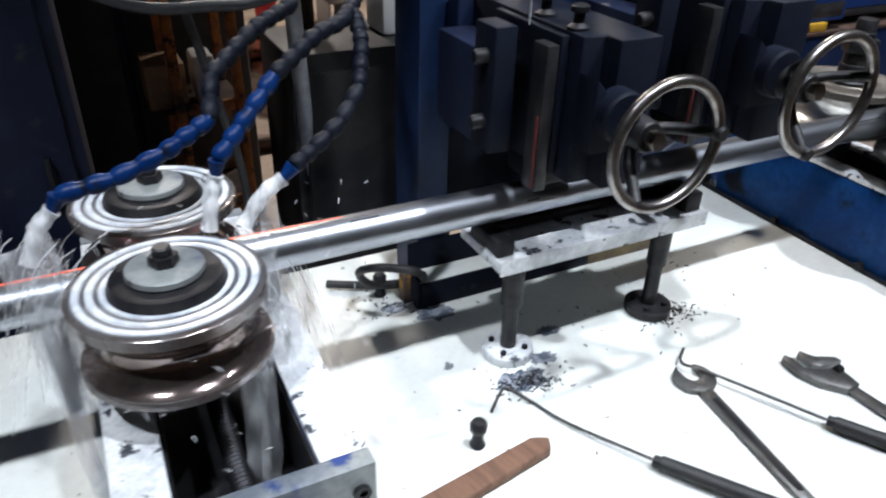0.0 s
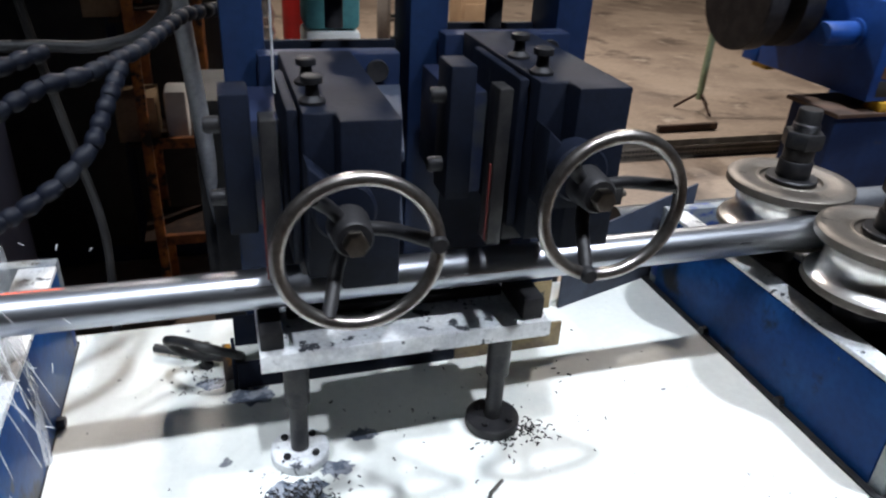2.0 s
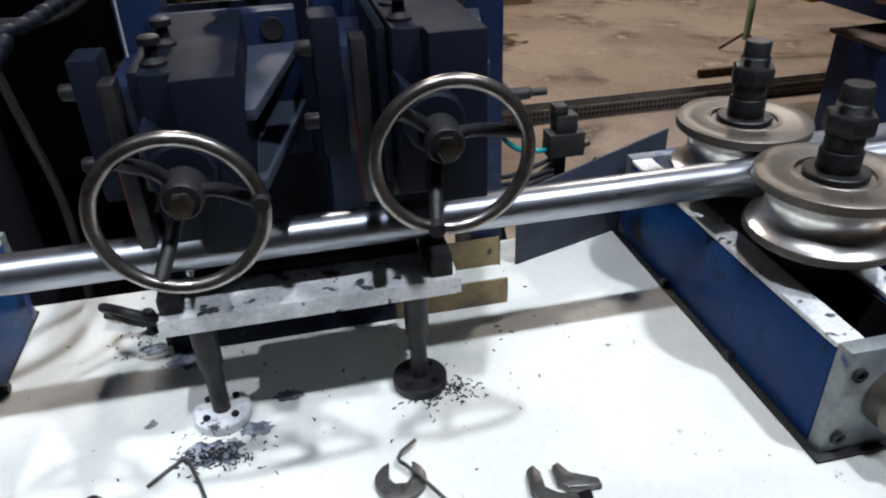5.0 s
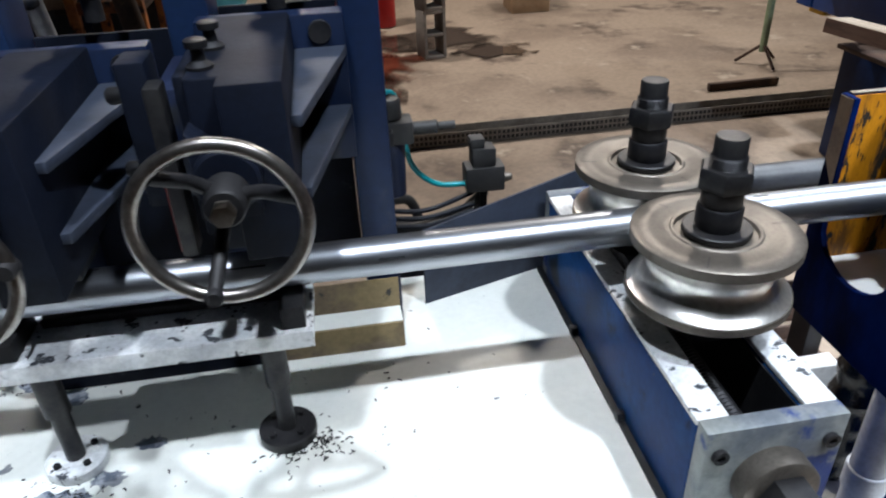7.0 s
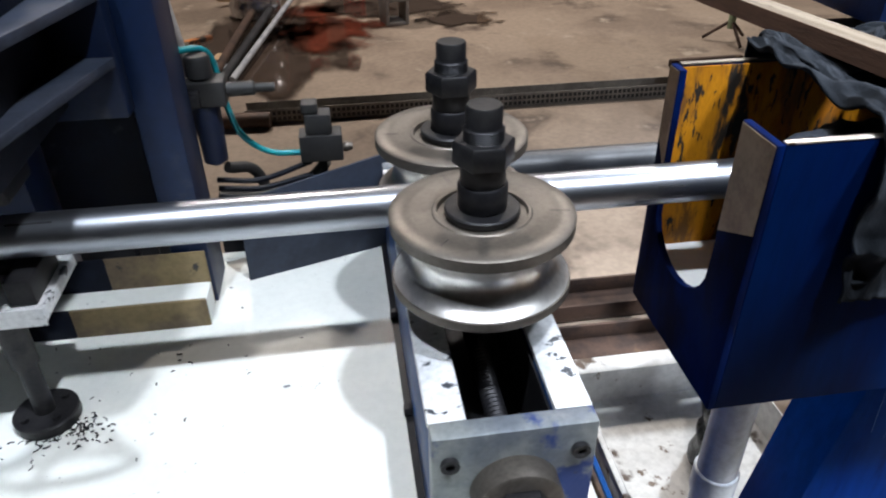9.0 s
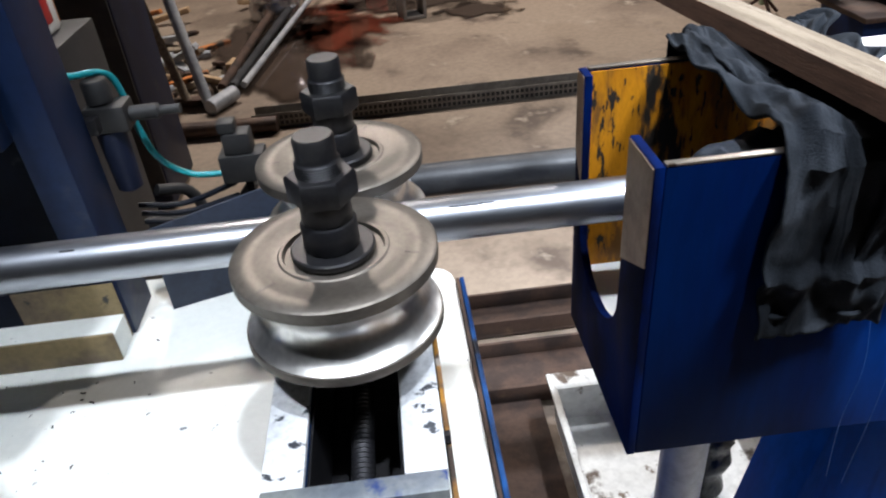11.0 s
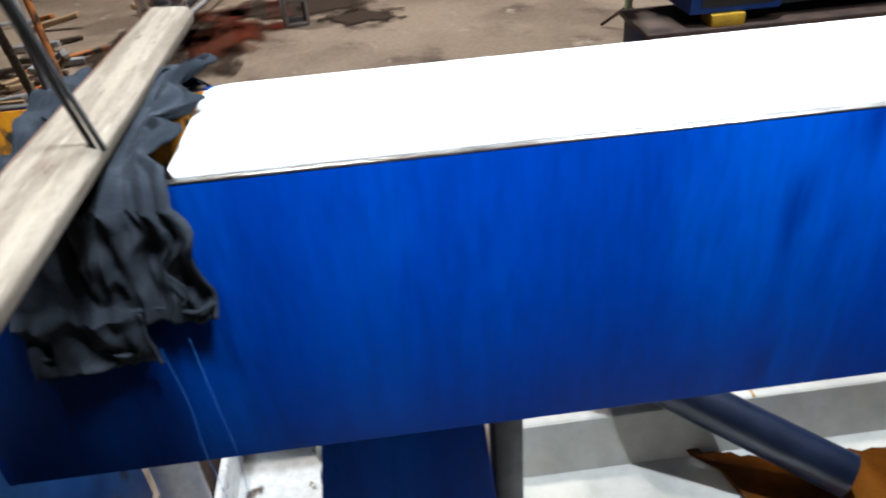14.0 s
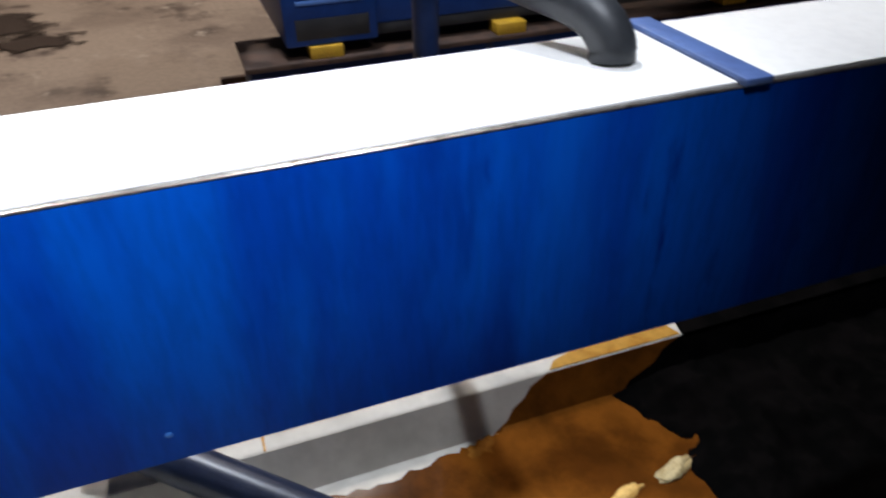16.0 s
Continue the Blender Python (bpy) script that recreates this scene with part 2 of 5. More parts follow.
def lathe(profile, seg=48, at=(0, 0, 0), axis="z", bm=None, closed=False):
    """Turns (radius, height) pairs round an axis."""
    b = bmesh.new()
    rings = []
    for r, h in profile:
        ring = []
        for k in range(seg):
            a = 2 * math.pi * k / seg
            u, v = r * math.cos(a), r * math.sin(a)
            p = {"z": (u, v, h), "y": (u, h, v), "x": (h, u, v)}[axis]
            ring.append(b.verts.new(Vector(p) + Vector(at)))
        rings.append(ring)
    pairs = list(zip(rings, rings[1:])) + ([(rings[-1], rings[0])] if closed else [])
    for r0, r1 in pairs:
        for k in range(seg):
            b.faces.new((r0[k], r0[(k + 1) % seg], r1[(k + 1) % seg], r1[k]))
    if not closed:
        b.faces.new(rings[0][::-1])
        b.faces.new(rings[-1])
    bmesh.ops.recalc_face_normals(b, faces=b.faces)
    return joined(bm, b)


def rod(p0, p1, r, seg=16, bm=None, r1=None):
    p0, p1 = Vector(p0), Vector(p1)
    d = p1 - p0
    b = lathe([(r, 0), (r if r1 is None else r1, d.length)], seg)
    bmesh.ops.transform(b, matrix=Matrix.Translation(p0) @ d.to_track_quat("Z", "Y").to_matrix().to_4x4(), verts=b.verts)
    return joined(bm, b)


def sweep(points, r, seg=12, steps=8, bm=None, wave=0.0, beads=0):
    """A hose along a smooth line through the points; wave and beads give it segments."""
    pts = [Vector(p) for p in points]
    line = []
    ext = [2 * pts[0] - pts[1]] + pts + [2 * pts[-1] - pts[-2]]
    for i in range(1, len(ext) - 2):
        a, c, d, e = ext[i - 1:i + 3]
        for k in range(steps):
            t = k / steps
            line.append(0.5 * ((2 * c) + (d - a) * t + (2 * a - 5 * c + 4 * d - e) * t * t + (3 * c - a - 3 * d + e) * t ** 3))
    line.append(pts[-1])
    b = bmesh.new()
    rings = []
    up = Vector((0.13, 0.31, 0.94))
    for i, p in enumerate(line):
        d = (line[min(i + 1, len(line) - 1)] - line[max(i - 1, 0)]).normalized()
        s = d.cross(up).normalized()
        u = s.cross(d).normalized()
        rr = r * (1 + wave * math.cos(2 * math.pi * beads * i / (len(line) - 1)))
        rings.append([b.verts.new(p + rr * (math.cos(2 * math.pi * k / seg) * s + math.sin(2 * math.pi * k / seg) * u)) for k in range(seg)])
    for r0, r1 in zip(rings, rings[1:]):
        for k in range(seg):
            b.faces.new((r0[k], r0[(k + 1) % seg], r1[(k + 1) % seg], r1[k]))
    b.faces.new(rings[0][::-1])
    b.faces.new(rings[-1])
    bmesh.ops.recalc_face_normals(b, faces=b.faces)
    return joined(bm, b)


def prism(outline, z0, z1, axis="z", bevel=0.0, bm=None):
    """An outline of (u, v) pairs given depth along an axis: z (x, y), y (x, z) or x (y, z)."""
    b = bmesh.new()

    def at(u, v, h):
        return {"z": (u, v, h), "y": (u, h, v), "x": (h, u, v)}[axis]

    lo = [b.verts.new(at(u, v, z0)) for u, v in outline]
    hi = [b.verts.new(at(u, v, z1)) for u, v in outline]
    n = len(outline)
    b.faces.new(lo[::-1])
    b.faces.new(hi)
    for k in range(n):
        b.faces.new((lo[k], lo[(k + 1) % n], hi[(k + 1) % n], hi[k]))
    bmesh.ops.recalc_face_normals(b, faces=b.faces)
    if bevel:
        bmesh.ops.bevel(b, geom=list(b.edges), offset=bevel, segments=2, profile=0.5, affect="EDGES")
    return joined(bm, b)


def hexagon(r, z0, z1, at=(0, 0, 0), axis="z", bm=None):
    c = r * 0.93
    return lathe([(c, z0), (r, z0 + (r * 0.08)), (r, z1 - r * 0.08), (c, z1)], 6, at, axis, bm)


def ring_bm(R, r, at=(0, 0, 0), axis="y", seg=72, rs=14):
    prof = [(R + r * math.cos(2 * math.pi * k / rs), r * math.sin(2 * math.pi * k / rs)) for k in range(rs)]
    return lathe(prof, seg, at, axis, closed=True)


BED = 0.80          # top of the machine bed
TUBE_Z, TUBE_R = 1.1276, 0.0318


# ---- setting ----
def ground_slab():
    bm = bmesh.new()
    bmesh.ops.create_grid(bm, x_segments=40, y_segments=40, size=16)
    for v in bm.verts:
        v.co.z = 0.012 * noise.noise(v.co * 0.35) - 0.006
    solo("ground", bm, FLOOR, "tan stained concrete workshop floor with wet patches", "floor", kind="structure", m=pose(0, 3, 0))


ground_slab()
for nm, dims in (("wall_north", (-13, 13, 13.0, 13.2, -0.05, 7)), ("wall_south", (-13, 13, -8.2, -8.0, -0.05, 7)),
                 ("wall_west", (-13.2, -13, -8.2, 13.2, -0.05, 7)), ("wall_east", (13, 13.2, -8.2, 13.2, -0.05, 7))):
    solo(nm, box(*dims, bevel=0), WALLPAINT, "plain grey painted workshop hall wall", "wall", kind="structure")
solo("ceiling", box(-13.2, 13.2, -8.2, 13.2, 7.0, 7.15, bevel=0), WALLPAINT, "plain grey workshop hall roof", "ceiling", kind="structure")


# ---- machine bed ----
def machine_bed():
    t = thing("machine_bed", "long cream-topped blue machine bed splashed with dark coolant", "machine bed")
    part("bed_top", box(-4.5, 0.1085, -0.62, 0.432, BED - 0.03, BED, 0.003), CREAM, t, "cream painted steel bed plate")
    part("front_panel", box(-4.5, 0.10, -0.60, -0.57, 0.0, BED - 0.031), BLUE, t, "blue painted side panel")
    part("back_panel", box(-4.5, 0.10, 0.39, 0.42, 0.0, BED - 0.031), BLUE, t, "blue painted side panel")
    part("edge_plate", box(0.1095, 0.118, -0.62, 0.432, LEDGE - 0.03, BED + 0.004, 0.002), FLAKED, t, "rusty edge plate with flaking yellow paint")
    outline = [(0.1185, -0.62), (0.181, -0.62), (0.181, 0.445), (0.174, 0.475), (0.160, 0.495), (0.140, 0.505), (0.1185, 0.508)]
    part("ledge", prism(outline, LEDGE - 0.012, LEDGE, "z", 0.002), CREAM, t, "cream painted lower ledge")
    part("ledge_lip", box(0.1815, 0.189, -0.62, 0.44, LEDGE - 0.05, LEDGE + 0.012, 0.002), RUST, t, "brown rusty lip")
    part("end_panel", box(0.1895, 0.200, -0.62, 0.44, 0.0, LEDGE + 0.014, 0.003), BLUE, t, "blue painted end panel")
    part("bolt", hexagon(0.007, 0, 0.008, (0.137, 0.36, LEDGE), "z"), GUNMETAL, t)


LEDGE = 0.69        # top of the lower ledge at the bed's end
FLAKED = surf("flaking_yellow_paint", (0.42, 0.19, 0.010), (0.17, 0.085, 0.03), 14, 0.6, 0, 0.3, 90, [((0.045, 0.030, 0.022), 9, 0.48, 0.56), ((0.25, 0.22, 0.19), 21, 0.62, 0.68)])


machine_bed()


# ---- rollers and their stands ----
def roller_profile():
    R = 0.1255
    p = [(0.055, 0.1125), (0.060, 0.1125), (0.062, 0.1185), (0.066, 0.1185), (0.068, 0.1168), (0.078, 0.1168), (0.081, 0.1180), (0.095, 0.1180), (0.096, 0.1185), (R - 0.003, 0.1185), (R, 0.1160), (R, 0.1010), (R - 0.003, 0.0985)]
    for k in range(13):
        a = math.radians(68 - 136 * k / 12)
        p.append((R + 0.0115 - 0.041 * math.cos(a) - 0.0005, 0.0605 + 0.041 * math.sin(a)))
    p += [(R - 0.001, 0.0215), (R, 0.019), (R, 0.010), (R - 0.004, 0.006), (0.060, 0.006)]
    return p


def roller_wheel(parent, wet):
    """The turning wheel: a flanged disc with a deep polished groove."""
    wheel = part("roller_wheel", lathe(roller_profile(), 72), STEEL if not wet else WET_STEEL, parent, "grooved steel roller with a dull face" if not wet else "grooved steel roller running wet with coolant")
    R = 0.1255
    groove = [(R + 0.0113 - 0.041 * math.cos(math.radians(68 - 136 * k / 18)), 0.0605 + 0.041 * math.sin(math.radians(68 - 136 * k / 18))) for k in range(19)]
    groove = [(r + 0.0012, h) for r, h in groove]
    inner = [(r - 0.004, h) for r, h in groove[::-1]]
    part("groove_face", lathe(groove + inner, 72, closed=True), CHROME if not wet else WET_GROOVE, wheel, "mirror-bright worn groove")
    if wet:
        for r0, r1 in ((0.083, 0.0895), (0.099, 0.1055), (0.116, 0.1185)):
            part("water_ring", lathe([(r0, 0.1186), (r0 + 0.001, 0.1190), (r1 - 0.001, 0.1190), (r1, 0.1186)], 72), RING, wheel, "grey ring of water on the face")
    for k in range(3):
        a = 2.1 * k + 0.4
        part("scratch", box(0.088, 0.118 - 0.006 * k, -0.0006, 0.0006, 0.1186, 0.1189, 0), GUNMETAL, wheel, m=pose(0, 0, 0, 0, 0, math.degrees(a)))
    return wheel


RING = surf("grey_wet_ring", (0.06, 0.065, 0.075), (0.12, 0.125, 0.135), 20, 0.35, 0.0, 0.05, 60)
WET_STEEL = surf("wet_roller_steel", (0.26, 0.24, 0.24), (0.17, 0.14, 0.13), 12, 0.16, 0.7, 0.1, 120)
WET_GROOVE = surf("wet_groove_steel", (0.36, 0.29, 0.27), (0.24, 0.19, 0.18), 10, 0.10, 0.9, 0.05, 90)


def tall_roller(name, x, y, spin_name):
    z0 = 1.0665
    t = thing(name, "grooved steel guide roller on a tall black threaded shaft", "roller", (x, y, z0), "rollers of the exit stand")
    w = roller_wheel(t, False)
    part("spacer", lathe([(0.05, -0.056), (0.05, 0.004)], 32), GUNMETAL, t)
    part("washer", lathe([(0.012, 0.1145), (0.049, 0.1145), (0.051, 0.117), (0.051, 0.123), (0.049, 0.125), (0.012, 0.125)], 40), GUNMETAL, t, "flat dark washer")
    part("lower_collar", lathe([(0.012, 0.1252), (0.032, 0.1252), (0.0335, 0.127), (0.0335, 0.158), (0.031, 0.161), (0.012, 0.161)], 36), GUNMETAL, t)
    part("upper_collar", lathe([(0.012, 0.1612), (0.0285, 0.1612), (0.030, 0.163), (0.030, 0.186), (0.028, 0.188), (0.012, 0.188)], 36), GUNMETAL, t)
    part("hexagon_nut", hexagon(0.041, 0.1885, 0.221), GUNMETAL, t, "black hexagon nut")
    thr = [(0.012, 0.2215)]
    for k in range(6):
        thr += [(0.0265, 0.2215 + k * 0.003), (0.0245, 0.223 + k * 0.003)]
    thr += [(0.0235, 0.241), (0.0235, 0.264), (0.0215, 0.267), (0.002, 0.267)]
    part("threaded_shaft", lathe(thr, 32), GUNMETAL, t, "dark threaded shaft end")
    return t, w


def roller_stand(name, xc, half, rail, y0, y1, label):
    t = thing(name, label, "roller stand", (xc, 0, BED))
    h = 0.21
    for s in (-1, 1):
        x0, x1 = sorted((s * half, s * (half - rail)))
        part("side_wall", box(x0, x1, y0, y1, 0.002, h - 0.012, 0.003), BLUE, t, "blue painted side wall")
        part("rail", box(x0 - (0.001 if s < 0 else 0), x1 + (0.001 if s > 0 else 0), y0, y1, h - 0.011, h, 0.003), RUBBED, t, "rubbed bright slide rail with greasy smears")
        for yy in (0.137, -0.116):
            part("bolt", hexagon(0.011, 0.0, 0.014, (s * half, yy, 0.012) if s > 0 else (s * half - 0.014, yy, 0.012), "x"), IRON, t)
    for ya, yb in ((y0 - 0.03, y0), (y1, y1 + 0.03)):
        part("end_plate", box(-half, half, ya, yb - 0.001, 0.002, h + 0.002, 0.003), PLATE, t, "paint-chipped end plate")
    for s in (-1, 1):
        x0, x1 = sorted((s * (half - rail) - s * 0.0005, s * (half - rail) - s * 0.004))
        # Thin black sheets added to darken the inside of the slot.
        part("slot_dark_sheet", box(x0, x1, y0, y1, 0.0605, h - 0.014, 0), IRON, t, "black sheet added to darken the slot wall")
    part("slot_floor", box(-half + rail, half - rail, y0, y1, 0.03, 0.06, 0), IRON, t)
    part("lead_screw", threaded(0.016, y0 - 0.01, 0.28, 0.13), GUNMETAL, t, "greasy lead screw")
    yb = y0 - 0.03
    part("bearing_ring", lathe([(0.03, 0), (0.055, 0), (0.057, -0.003), (0.057, -0.035), (0.053, -0.038), (0.03, -0.038)], 36, (0, yb, 0.115), "y"), STEEL, t, "turned bearing housing")
    part("screw_nut", hexagon(0.042, -0.085, -0.0385, (0, yb, 0.115), "y"), GUNMETAL, t, "black hexagon nut")
    part("screw_square", box(-0.018, 0.018, yb - 0.14, yb - 0.086, 0.097, 0.133, 0.004), GUNMETAL, t)
    for sx in (-1, 1):
        for sz in (0.04, 0.17):
            part("socket_screw", lathe([(0.004, 0.0), (0.011, 0.0), (0.012, -0.002), (0.012, -0.008), (0.006, -0.008), (0.006, -0.003), (0.001, -0.003)], 16, (sx * (half - 0.022), yb, sz), "y"), IRON, t)
    part("base_flange", box(-half - 0.012, half + 0.001, y0 - 0.045, y1 + 0.04, 0.0005, 0.0075, 0.002), IRON, t, "dark oily base flange")
    return t


PLATE = surf("chipped_plate", (0.27, 0.29, 0.29), (0.15, 0.17, 0.20), 9, 0.45, 0.3, 0.15, 100, [((0.012, 0.04, 0.18), 8, 0.55, 0.62), ((0.04, 0.035, 0.03), 20, 0.64, 0.7)])


def threaded(r, y0, y1, z, pitch=0.008):
    prof = []
    n = int((y1 - y0) / pitch)
    for k in range(n):
        prof += [(r, y0 + k * pitch), (r * 0.82, y0 + (k + 0.5) * pitch)]
    return lathe(prof, 14, (0, 0, z), "y")


roller_stand("exit_roller_stand", 0.0, 0.104, 0.048, -0.335, 0.36, "blue slotted roller stand with rubbed steel rails")
ROLL_N, SPIN_N = tall_roller("guide_roller", 0.0, -0.131, "n")
ROLL_F, SPIN_F = tall_roller("guide_roller", 0.0, 0.129, "f")

roller_stand("weld_roller_stand", -1.605, 0.152, 0.065, -0.335, 0.36, "blue slotted roller stand under streaming white coolant")


def weld_roller(x, y):
    z0 = 1.0665
    t = thing("squeeze_roller", "wet grooved steel squeeze roller turning under coolant", "roller", (x, y, z0), "rollers of the weld stand")
    w = roller_wheel(t, True)
    for r0, r1 in ((0.0765, 0.0835), (0.0895, 0.0985), (0.1055, 0.1155)):
        part("water_film", lathe([(r0, 0.1187), (r0 + 0.0015, 0.1204), (r1 - 0.0015, 0.1204), (r1, 0.1187)], 64), FOAM, w, "white ring of coolant on the face")
    part("spacer", lathe([(0.05, -0.056), (0.05, 0.004)], 32), GUNMETAL, t)
    part("hub_disc", lathe([(0.012, 0.1145), (0.074, 0.1145), (0.076, 0.118), (0.070, 0.131), (0.064, 0.133), (0.012, 0.133)], 48), GUNMETAL, t, "stepped dark hub disc")
    part("cap_disc", lathe([(0.012, 0.1332), (0.048, 0.1332), (0.050, 0.136), (0.049, 0.143), (0.046, 0.145), (0.004, 0.146)], 40), PLATE, t, "wet grey cap disc")
    part("hexagon_bolt", hexagon(0.019, 0.146, 0.160), GUNMETAL, t)
    part("bolt_end", lathe([(0.012, 0.1602), (0.012, 0.170), (0.010, 0.172)], 16), GUNMETAL, t)
    return t, w


WELD_N, SPIN_WN = weld_roller(-1.64, -0.118)
WELD_F, SPIN_WF = weld_roller(-1.625, 0.142)


# ---- the tube ----
def moving_tube():
    t = thing("steel_tube", "bright round steel tube running through the rollers", "steel tube", (0, 0, TUBE_Z))
    n = 28
    for k in range(n):
        x0 = -8.4 + k * 0.5
        part("tube_length", lathe([(TUBE_R, x0), (TUBE_R, x0 + 0.5)], 40, axis="x"), TUBE, t)
    for k in range(44):
        x = -8.2 + k * 0.31 + 0.08 * math.sin(k * 2.3)
        a = math.radians(35 + 40 * math.sin(k * 1.7))
        bm = box(x, x + 0.05 + 0.03 * math.sin(k), -0.0015, 0.0015, TUBE_R - 0.0002, TUBE_R + 0.0003, 0)
        bmesh.ops.rotate(bm, verts=bm.verts, cent=(0, 0, 0), matrix=Matrix.Rotation(a, 3, "X"))
        part("scuff", bm, DARKPIPE, t)
    return t


MOVING = moving_tube()
HOT = bpy.data.materials.new("red_hot_seam")
HOT.use_nodes = True
_b = HOT.node_tree.nodes["Principled BSDF"]
_b.inputs["Base Color"].default_value = (0.5, 0.08, 0.03, 1)
_b.inputs["Emission Color"].default_value = (1.0, 0.10, 0.03, 1)
_b.inputs["Emission Strength"].default_value = 0.9
solo("weld_seam", sweep([(-1.95, 0.004, TUBE_Z + TUBE_R), (-1.55, 0.004, TUBE_Z + TUBE_R), (-1.36, 0.004, TUBE_Z + TUBE_R - 0.0012)], 0.0015, 6, 4), HOT, "thin red-hot weld seam along the top of the tube", "weld seam")


# ---- handwheels, sizing units ----
def handwheel(x, z, turn):
    t = thing("handwheel", "worn steel handwheel with three black spokes", "handwheel", (x, -0.287, z), "handwheels of the sizing units")
    part("rim", ring_bm(0.0915, 0.0085), RIM, t, "polished worn rim")
    for k in range(3):
        a = math.radians(turn + 120 * k)
        d = Vector((math.cos(a), 0, math.sin(a)))
        part("spoke", sweep([d * 0.016 + Vector((0, 0.062, 0)), d * 0.045 + Vector((0, 0.048, 0)), d * 0.074 + Vector((0, 0.016, 0)), d * 0.089], 0.0088, 10, 4), IRON, t, "black cast spoke")
    part("hub", lathe([(0.008, 0.034), (0.021, 0.034), (0.024, 0.038), (0.027, 0.078), (0.008, 0.080)], 28, axis="y"), IRON, t, "black cast hub")
    part("spindle_nut", hexagon(0.0145, 0.016, 0.0335, axis="y"), STEEL, t, "bare steel spindle nut")
    a = math.radians(turn)
    p = Vector((math.cos(a), 0, math.sin(a))) * 0.090
    part("grip_boss", lathe([(0.003, -0.014), (0.009, -0.014), (0.011, -0.010), (0.011, 0.006), (0.003, 0.008)], 18, p, "y"), IRON, t)
    part("screw_spindle", lathe([(0.010, 0.0805), (0.010, 0.10), (0.030, 0.102), (0.032, 0.106), (0.032, 0.128)], 24, axis="y"), GUNMETAL, t, "grey bearing collar")


handwheel(-0.987, 1.330, 5)
handwheel(-0.6755, 1.361, -105)


def sizing_unit(x, dz, n):
    """A slide block on a bracket between two posts, seen with its clamp bolts on top."""
    t = thing("sizing_unit", "grimy dark blue slide block of the sizing unit with clamp bolts", "machine unit", (x, 0, 1.445 + dz), "sizing units")
    part("main_block", prism([(-0.028, -0.128), (0.012, -0.128), (0.012, -0.165), (0.090, -0.165), (0.090, 0.20), (-0.028, 0.20)], -0.235, 0.0, "z", 0.004), NAVY, t, "dark slide block with dusty top")
    part("front_jaw", box(-0.045, -0.030, -0.10, 0.10, -0.225, -0.004, 0.004), NAVY, t)
    part("slide_plate", box(-0.125, -0.086, -0.045, 0.02, -0.20, 0.002, 0.004), NAVY, t, "narrow upright slide plate")
    part("bridge", box(-0.100, -0.031, 0.021, 0.20, -0.22, -0.055, 0.004), BLUE_DARK, t)
    part("tool_bar", box(-0.079, -0.058, -0.115, -0.075, -0.245, -0.012, 0.003), GUNMETAL, t, "upright scarfing tool bar")
    part("tool_edge", box(-0.0815, -0.0795, -0.110, -0.104, -0.24, -0.12, 0.0005), DULLRED, t, "thin red marking strip")
    for bx, by in ((-0.010, -0.088), (-0.006, 0.005)):
        b = part("clamp_bolt", lathe([(0.017, 0.0), (0.017, 0.004), (0.009, 0.010), (0.008, 0.024), (0.014, 0.026), (0.014, 0.034), (0.011, 0.036)], 20, (bx, by, 0.0005)), IRON, t, "black clamp bolt")
    for sz in (-0.045, -0.15):
        part("side_screw", lathe([(0.012, 0.0), (0.012, -0.018), (0.009, -0.022)], 16, (-0.1255, -0.02, sz), "x"), IRON, t)
    part("bearing_boss", lathe([(0.018, -0.2), (0.036, -0.2), (0.040, -0.196), (0.040, -0.166), (0.018, -0.1655)], 32, (0.012, 0, -0.105), "y"), NAVY, t, "round bearing boss")
    part("wedge", prism([(-0.03, -0.05), (0.045, -0.12), (0.045, -0.165), (-0.03, -0.165)], -0.176, -0.1285, "y", 0.003), NAVY, t)
    for gz in (-0.075, -0.175):
        part("gusset", prism([(0.0905, -0.12), (0.104, -0.12), (0.175, 0.20), (0.0905, 0.20)], gz, gz + 0.016, "z", 0.002), DUSTY, t, "dusty triangular gusset")
    part("back_plate", box(-0.060, 0.175, 0.2005, 0.245, -0.26, -0.006, 0.004), BLUE_POST2, t, "blue back plate")
    part("plate_eye", lathe([(0.006, -0.002), (0.018, -0.002), (0.019, 0.0), (0.019, 0.004), (0.006, 0.004)], 24, (0.135, 0.197, -0.035), "y"), IRON, t)
    part("pressing_shoe", box(-0.03, 0.07, -0.05, 0.05, -0.275, -0.236, 0.006), IRON, t)


DULLRED = surf("dull_red_paint", (0.14, 0.014, 0.012), (0.10, 0.012, 0.010), 20, 0.6, 0, 0.1, 90)
BLUE_POST2 = surf("blue_plate_paint", (0.0035, 0.010, 0.034), (0.0055, 0.014, 0.046), 3, 0.42, 0, 0.06, 60, ((0.04, 0.045, 0.055), 5, 0.62, 0.75), spec=0.3)
DUSTY = surf("dusty_grey_paint", (0.020, 0.028, 0.050), (0.012, 0.018, 0.034), 9, 0.6, 0, 0.1, 90)
sizing_unit(-1.000, 0.0, 0)
sizing_unit(-0.688, 0.03, 1)


